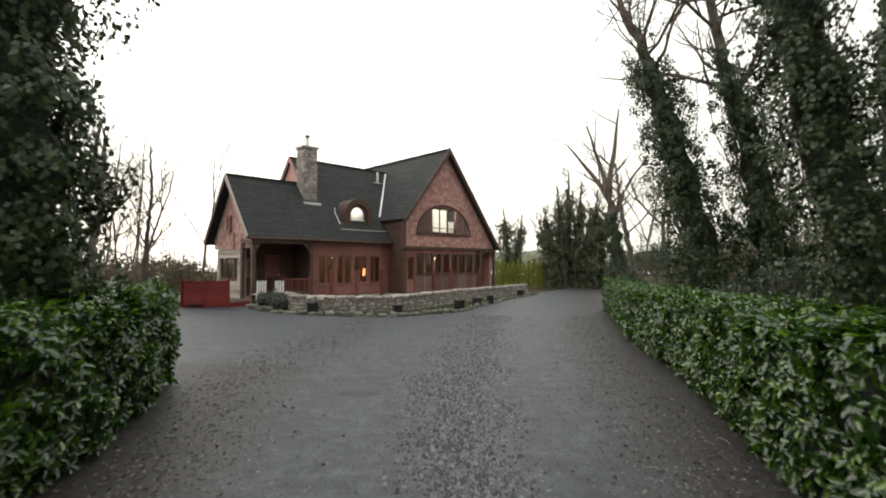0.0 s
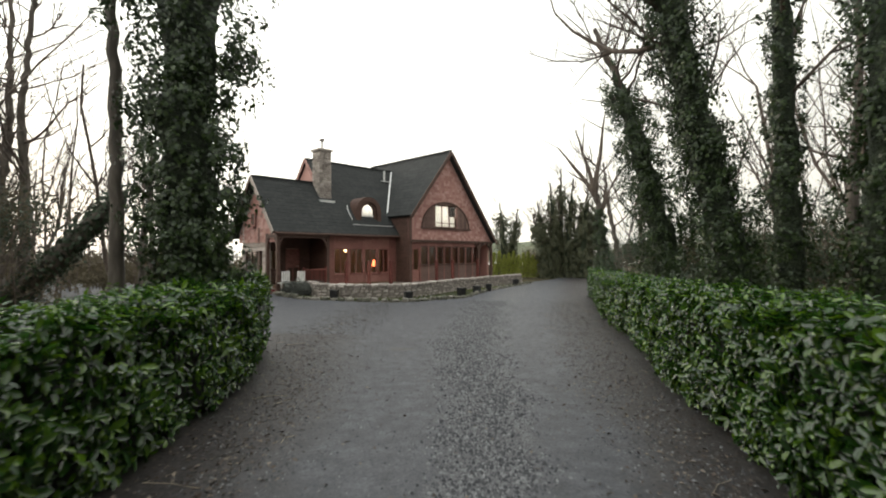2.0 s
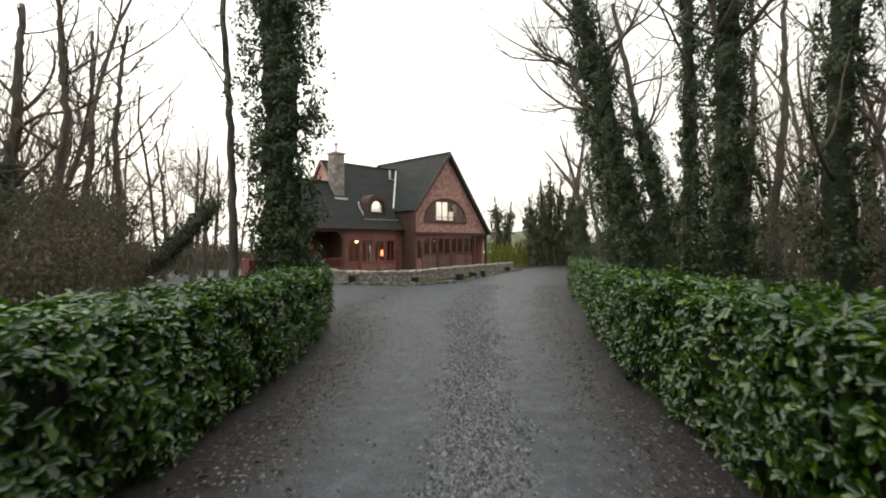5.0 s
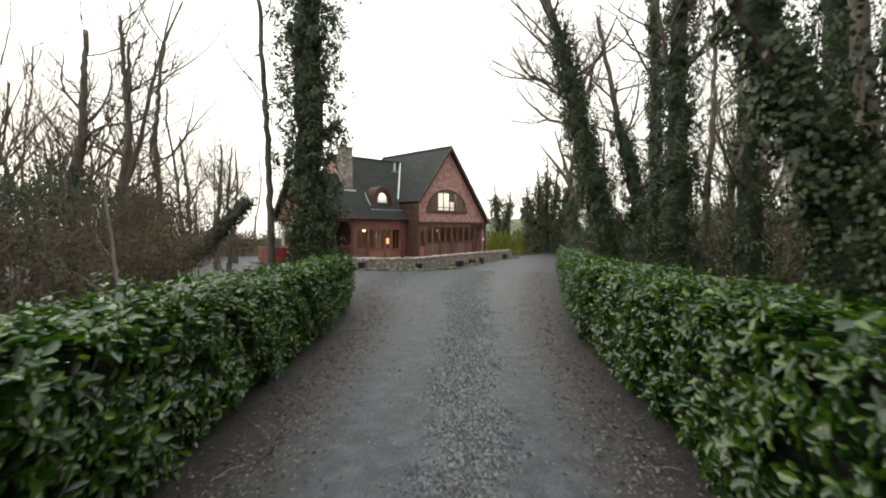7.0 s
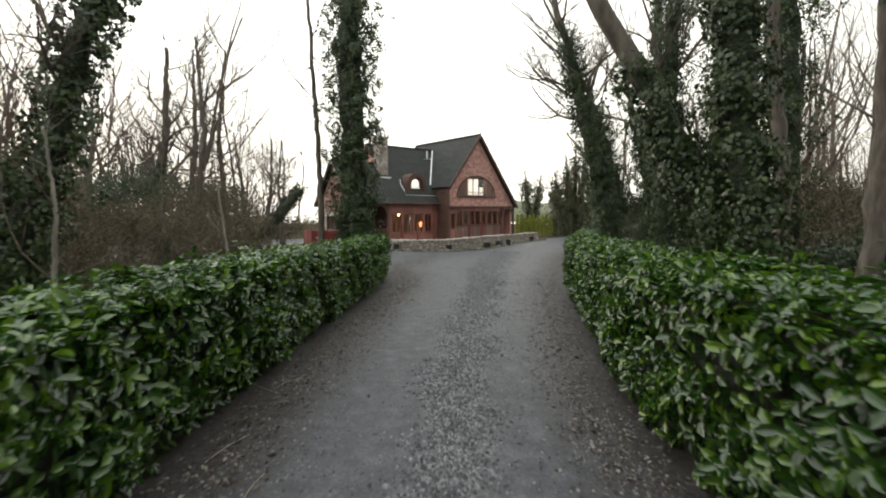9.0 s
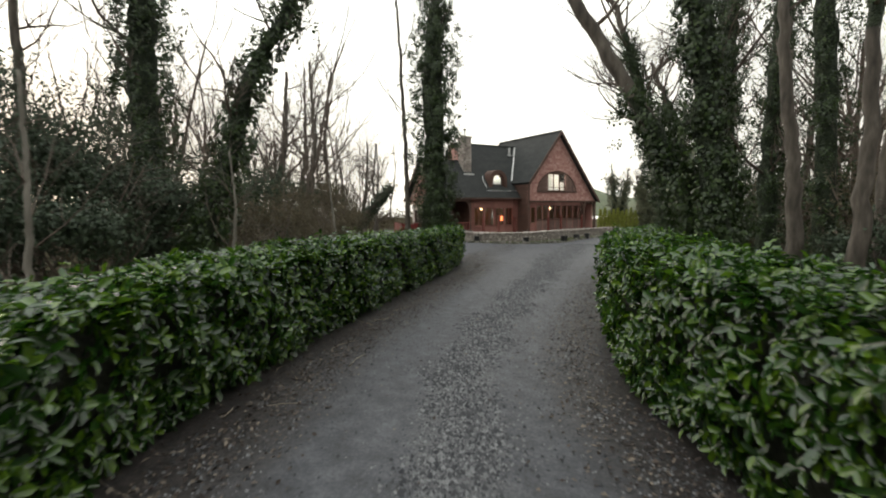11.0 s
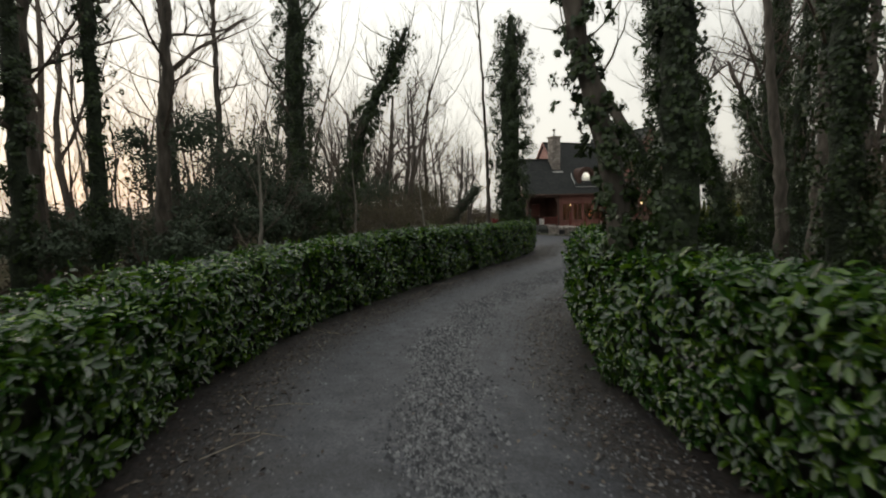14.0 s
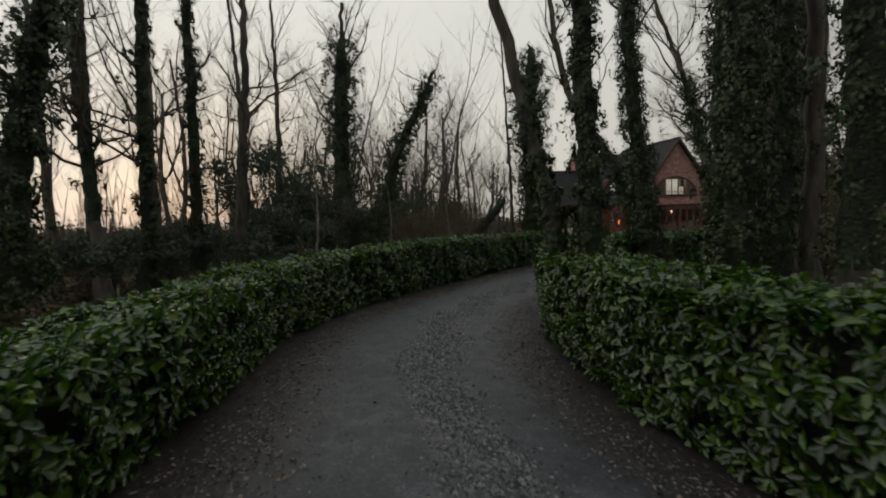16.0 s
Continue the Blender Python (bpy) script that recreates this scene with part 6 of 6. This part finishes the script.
for (u0, v0), (u1, v1) in ((FENCE[0], FENCE[1]), ((6.45, 22.25), (7.4, 25.5))):
    a, b = Vector((u0, v0, 0)) - Vector((fo.x, fo.y, 0)), Vector((u1, v1, 0)) - Vector((fo.x, fo.y, 0))
    L = (b - a).length
    for z in (0.02, 0.2, 0.38, 0.56, 0.74, 0.92):
        part("board", Geo().beam(a + Vector((0, 0, z + 0.08)), b + Vector((0, 0, z + 0.08)), 0.03, 0.178), REDFENCE, fence)
    part("top_rail", Geo().beam(a + Vector((0, 0, 1.12)), b + Vector((0, 0, 1.12)), 0.12, 0.05), REDFENCE, fence)
    for t in (0, 0.5, 1):
        p = a.lerp(b, t)
        part("post", Geo().box((p.x - 0.05, p.y - 0.05, -0.05), (p.x + 0.05, p.y + 0.05, 1.2)), REDFENCE, fence)
deck = empty("side_deck", pose(*uv_world(8.0, 22.0), -0.25, 0, 0, HOUSE_TURN), "dark timber side deck with red steps", "deck")
for i in range(12):
    part("plank", Geo().box((-1.4 + i * 0.2, -0.3, 0.28), (-1.21 + i * 0.2, 3.4, 0.32)), DARKWOOD, deck)
part("step", Geo().box((0.0, -0.75, 0.0), (1.2, -0.35, 0.16)), REDFENCE, deck, "red step")
part("step", Geo().box((0.0, -0.55, 0.16), (1.2, -0.3, 0.3)), REDFENCE, deck, "red step")
# white slatted garden chair on the porch edge, in two backs
for u, v in ((9.35, 20.95), (10.1, 20.75)):
    x, y = uv_world(u, v)
    c = empty("slatted_chair", pose(x, y, gz(x, y) + 0.35, 0, 0, HOUSE_TURN + 10), "white slatted garden chair by the porch", "chair", "white chairs")
    for i in range(4):
        part("slat", Geo().box((-0.24 + i * 0.13, -0.02, 0.2), (-0.16 + i * 0.13, 0.01, 0.78)), WHITE, c)
    part("rail", Geo().box((-0.26, 0.012, 0.3), (0.26, 0.04, 0.35)), WHITE, c)
    part("seat", Geo().box((-0.26, 0.0, 0.16), (0.26, 0.45, 0.2)), WHITE, c)
    for a, b in ((-0.25, 0.02), (0.21, 0.02), (-0.25, 0.4), (0.21, 0.4)):
        part("leg", Geo().box((a, b, -0.35), (a + 0.04, b + 0.04, 0.16)), WHITE, c)

# row of clipped conifers beyond the house
for i in range(13):
    x, y = 3.3 + i * 0.43, 38.5 + i * 0.1
    h = 2.1 + 0.18 * math.sin(i * 2.1)
    t = empty("conifer", pose(x, y, gz(x, y)), "small upright lime-green conifer in a row", "conifer", "conifer row")
    part("trunk", Geo().tube([(0, 0, -0.05), (0, 0, h * 0.8)], [0.05, 0.02], 6), BARK, t)
    n = 900
    zz = rng.random(n) ** 0.8
    an = rng.random(n) * 6.283
    rad = 0.27 * np.interp(zz, [0, 0.15, 0.6, 1], [0.7, 1, 0.8, 0.05]) * rng.uniform(0.7, 1.08, n)
    P = np.stack([np.cos(an) * rad, np.sin(an) * rad, zz * h], 1)
    V, F = leaves(P, np.stack([np.cos(an), np.sin(an), np.full(n, 0.6)], 1) + rng.normal(0, 0.3, (n, 3)), rng.uniform(0.1, 0.2, n), 0.07, droop=-0.6)
    part("foliage", fast_mesh("foliage", V, F), THUJA, t, kind="stuff")

# ---- loose stones and dead leaves along the lane ----
def lane_points(n, f):
    """n random points of the lane: f gives the share across it."""
    y = -21 + 40 * rng.random(n) ** 1.2
    a = np.interp(y, LL[::-1, 1], LL[::-1, 0])
    a = np.where(y > 7, -4.3, a)
    b = np.interp(y, RL[::-1, 1], RL[::-1, 0])
    x = a + (b - a) * f
    return np.stack([x, y, ground_z(x, y) + 0.03 * np.sin(np.clip(f, 0, 1) * np.pi)], 1)


n = 95000
f = np.where(rng.random(n) < 0.55, rng.normal(0.555, 0.05, n), np.where(rng.random(n) < 0.45, rng.normal(0.9, 0.07, n), np.where(rng.random(n) < 0.6, rng.normal(0.14, 0.07, n), rng.random(n))))
P = lane_points(n, np.clip(f, -0.02, 1.02))
P[:, 0] += 0.09 * np.sin(P[:, 1] * 2.3) + 0.06 * np.sin(P[:, 1] * 5.9 + 1)
P[:, 2] = ground_z(P[:, 0], P[:, 1]) + 0.03 * np.sin(np.clip(f, 0, 1) * np.pi)
sz = rng.uniform(0.005, 0.018, (n, 1)) * np.where(rng.random((n, 1)) < 0.12, 1.6, 1.0) * np.where(np.abs(f - 0.555)[:, None] < 0.12, 1.4, 0.85)
J = rng.uniform(0.6, 1.3, (n, 5, 1))
octa = np.array([[1, 0, -0.2], [0, 1, -0.2], [-1, 0, -0.2], [0, -1, -0.2], [0, 0, 0.8]])
rot = rng.random(n) * 6.283
ca, sa = np.cos(rot), np.sin(rot)
O = octa[None] * J * sz[:, None, :]
O = np.stack([O[..., 0] * ca[:, None] - O[..., 1] * sa[:, None], O[..., 0] * sa[:, None] + O[..., 1] * ca[:, None], O[..., 2]], -1)
V = (P[:, None] + O + np.array([0, 0, 0.002])).reshape(-1, 3)
tri = np.array([[0, 1, 4], [1, 2, 4], [2, 3, 4], [3, 0, 4]])
F = (np.arange(n)[:, None, None] * 5 + tri[None]).reshape(-1, 3)
tagged(part("loose_gravel", fast_mesh("loose_gravel", V, F), PEBBLE, None, "loose grey stone chippings on the lane", kind="stuff"), category="gravel")
n = 18000
f = np.where(rng.random(n) < 0.5, rng.normal(0.09, 0.07, n), np.where(rng.random(n) < 0.9, rng.normal(0.92, 0.08, n), rng.random(n)))
P = lane_points(n, f) + np.array([0, 0, 0.008])
V, F = leaves(P, np.array([0, 0, 1.0]) + rng.normal(0, 0.25, (n, 3)), rng.uniform(0.02, 0.07, n), rng.uniform(0.014, 0.038, n), droop=0.0, fold=0.3)
V[:, 2] = np.maximum(V[:, 2], ground_z(V[:, 0], V[:, 1]) + 0.004)
tagged(part("leaf_litter", fast_mesh("leaf_litter", V, F), LITTER, None, "fallen brown leaves along the lane edges", kind="stuff"), category="leaf litter")

# broken twigs lying at the feet of the hedges
g = Geo()
for k in range(60):
    q = lane_points(1, np.array([random.choice((random.gauss(0.1, 0.05), random.gauss(0.1, 0.05), random.gauss(0.92, 0.05)))]))[0]
    w, ln = random.uniform(0, 6.28), random.uniform(0.12, 0.55)
    e = (q[0] + ln * math.cos(w), q[1] + ln * math.sin(w))
    mid = ((q[0] + e[0]) / 2 + random.uniform(-0.03, 0.03), (q[1] + e[1]) / 2 + random.uniform(-0.03, 0.03))
    g.tube([(q[0], q[1], gz(q[0], q[1]) + 0.02), (*mid, gz(*mid) + 0.035), (*e, gz(*e) + 0.022)], [0.0035, 0.003, 0.002], 4)
tagged(part("fallen_twigs", g, STRAW, None, "pale broken twigs lying along the lane edges", kind="stuff"), category="twigs")


def flat_patch(name, x, y, rx, ry, material, label, seed):
    """A thin uneven pool lying on the drive."""
    r_ = random.Random(seed)
    k = 26
    ring = []
    for i in range(k):
        w = 2 * math.pi * i / k
        q = 1 + 0.22 * math.sin(2 * w + seed) + 0.18 * math.sin(5 * w + 2 * seed) + r_.uniform(-0.1, 0.1)
        ring.append((rx * q * math.cos(w), ry * q * math.sin(w)))
    z0 = gz(x, y) + 0.034
    g = Geo().add([(0, 0, 0.002)] + [(a, b, gz(x + a, y + b) - gz(x, y)) for a, b in ring], [(0, 1 + i, 1 + (i + 1) % k) for i in range(k)])
    ob = part(name, g, material, None, label, at=pose(x, y, z0))
    return tagged(ob, category=name.replace("_", " "))


flat_patch("damp_patch", -1.35, 6.8, 0.34, 0.17, DAMP, "dark damp hollow in the gravel of the forecourt", 5)
flat_patch("puddle", 2.78, -15.36, 0.09, 0.06, WET, "small puddle of water in the wheel track", 3)

# ---- the leaves that the lane passes closest, one by one ----
LEAF_MESHES = []
for k in range(6):
    V, F = leaves(np.zeros((1, 3)), np.array([[0, 0, 1.0]]), 0.115, 0.05, droop=0.0, fold=0.2 + 0.04 * k, six=True)
    d = Vector(V[3]).to_2d()
    m = Matrix.Rotation(-math.atan2(d.y, d.x), 3, "Z")
    LEAF_MESHES.append(fast_mesh("leaf", [tuple(m @ Vector(v)) for v in V], F))
    LEAF_MESHES[-1].materials.append(LAUREL)
for root, P, N in ((left_hedge, LP, LN), (right_hedge, RP, RN)):
    pick = np.where((P[:, 1] > -15) & (P[:, 1] < -6) & (np.abs(N[:, 2]) < 0.8) & (P[:, 2] > gz(0, -10) + 0.6))[0]
    pick = pick[rng.permutation(len(pick))[:230]]
    base = root.matrix_basis.translation
    for i in pick:
        nrm = Vector(N[i]).normalized()
        ob = new("leaf", random.choice(LEAF_MESHES))
        ob.parent = root
        q = nrm.to_track_quat("Z", "Y").to_matrix().to_4x4()
        ob.matrix_basis = Matrix.Translation(Vector(P[i]) - base + nrm * 0.02) @ q @ pose(0, 0, 0, 0, 0, random.uniform(0, 360)) @ Matrix.Scale(random.uniform(0.8, 1.25), 4)
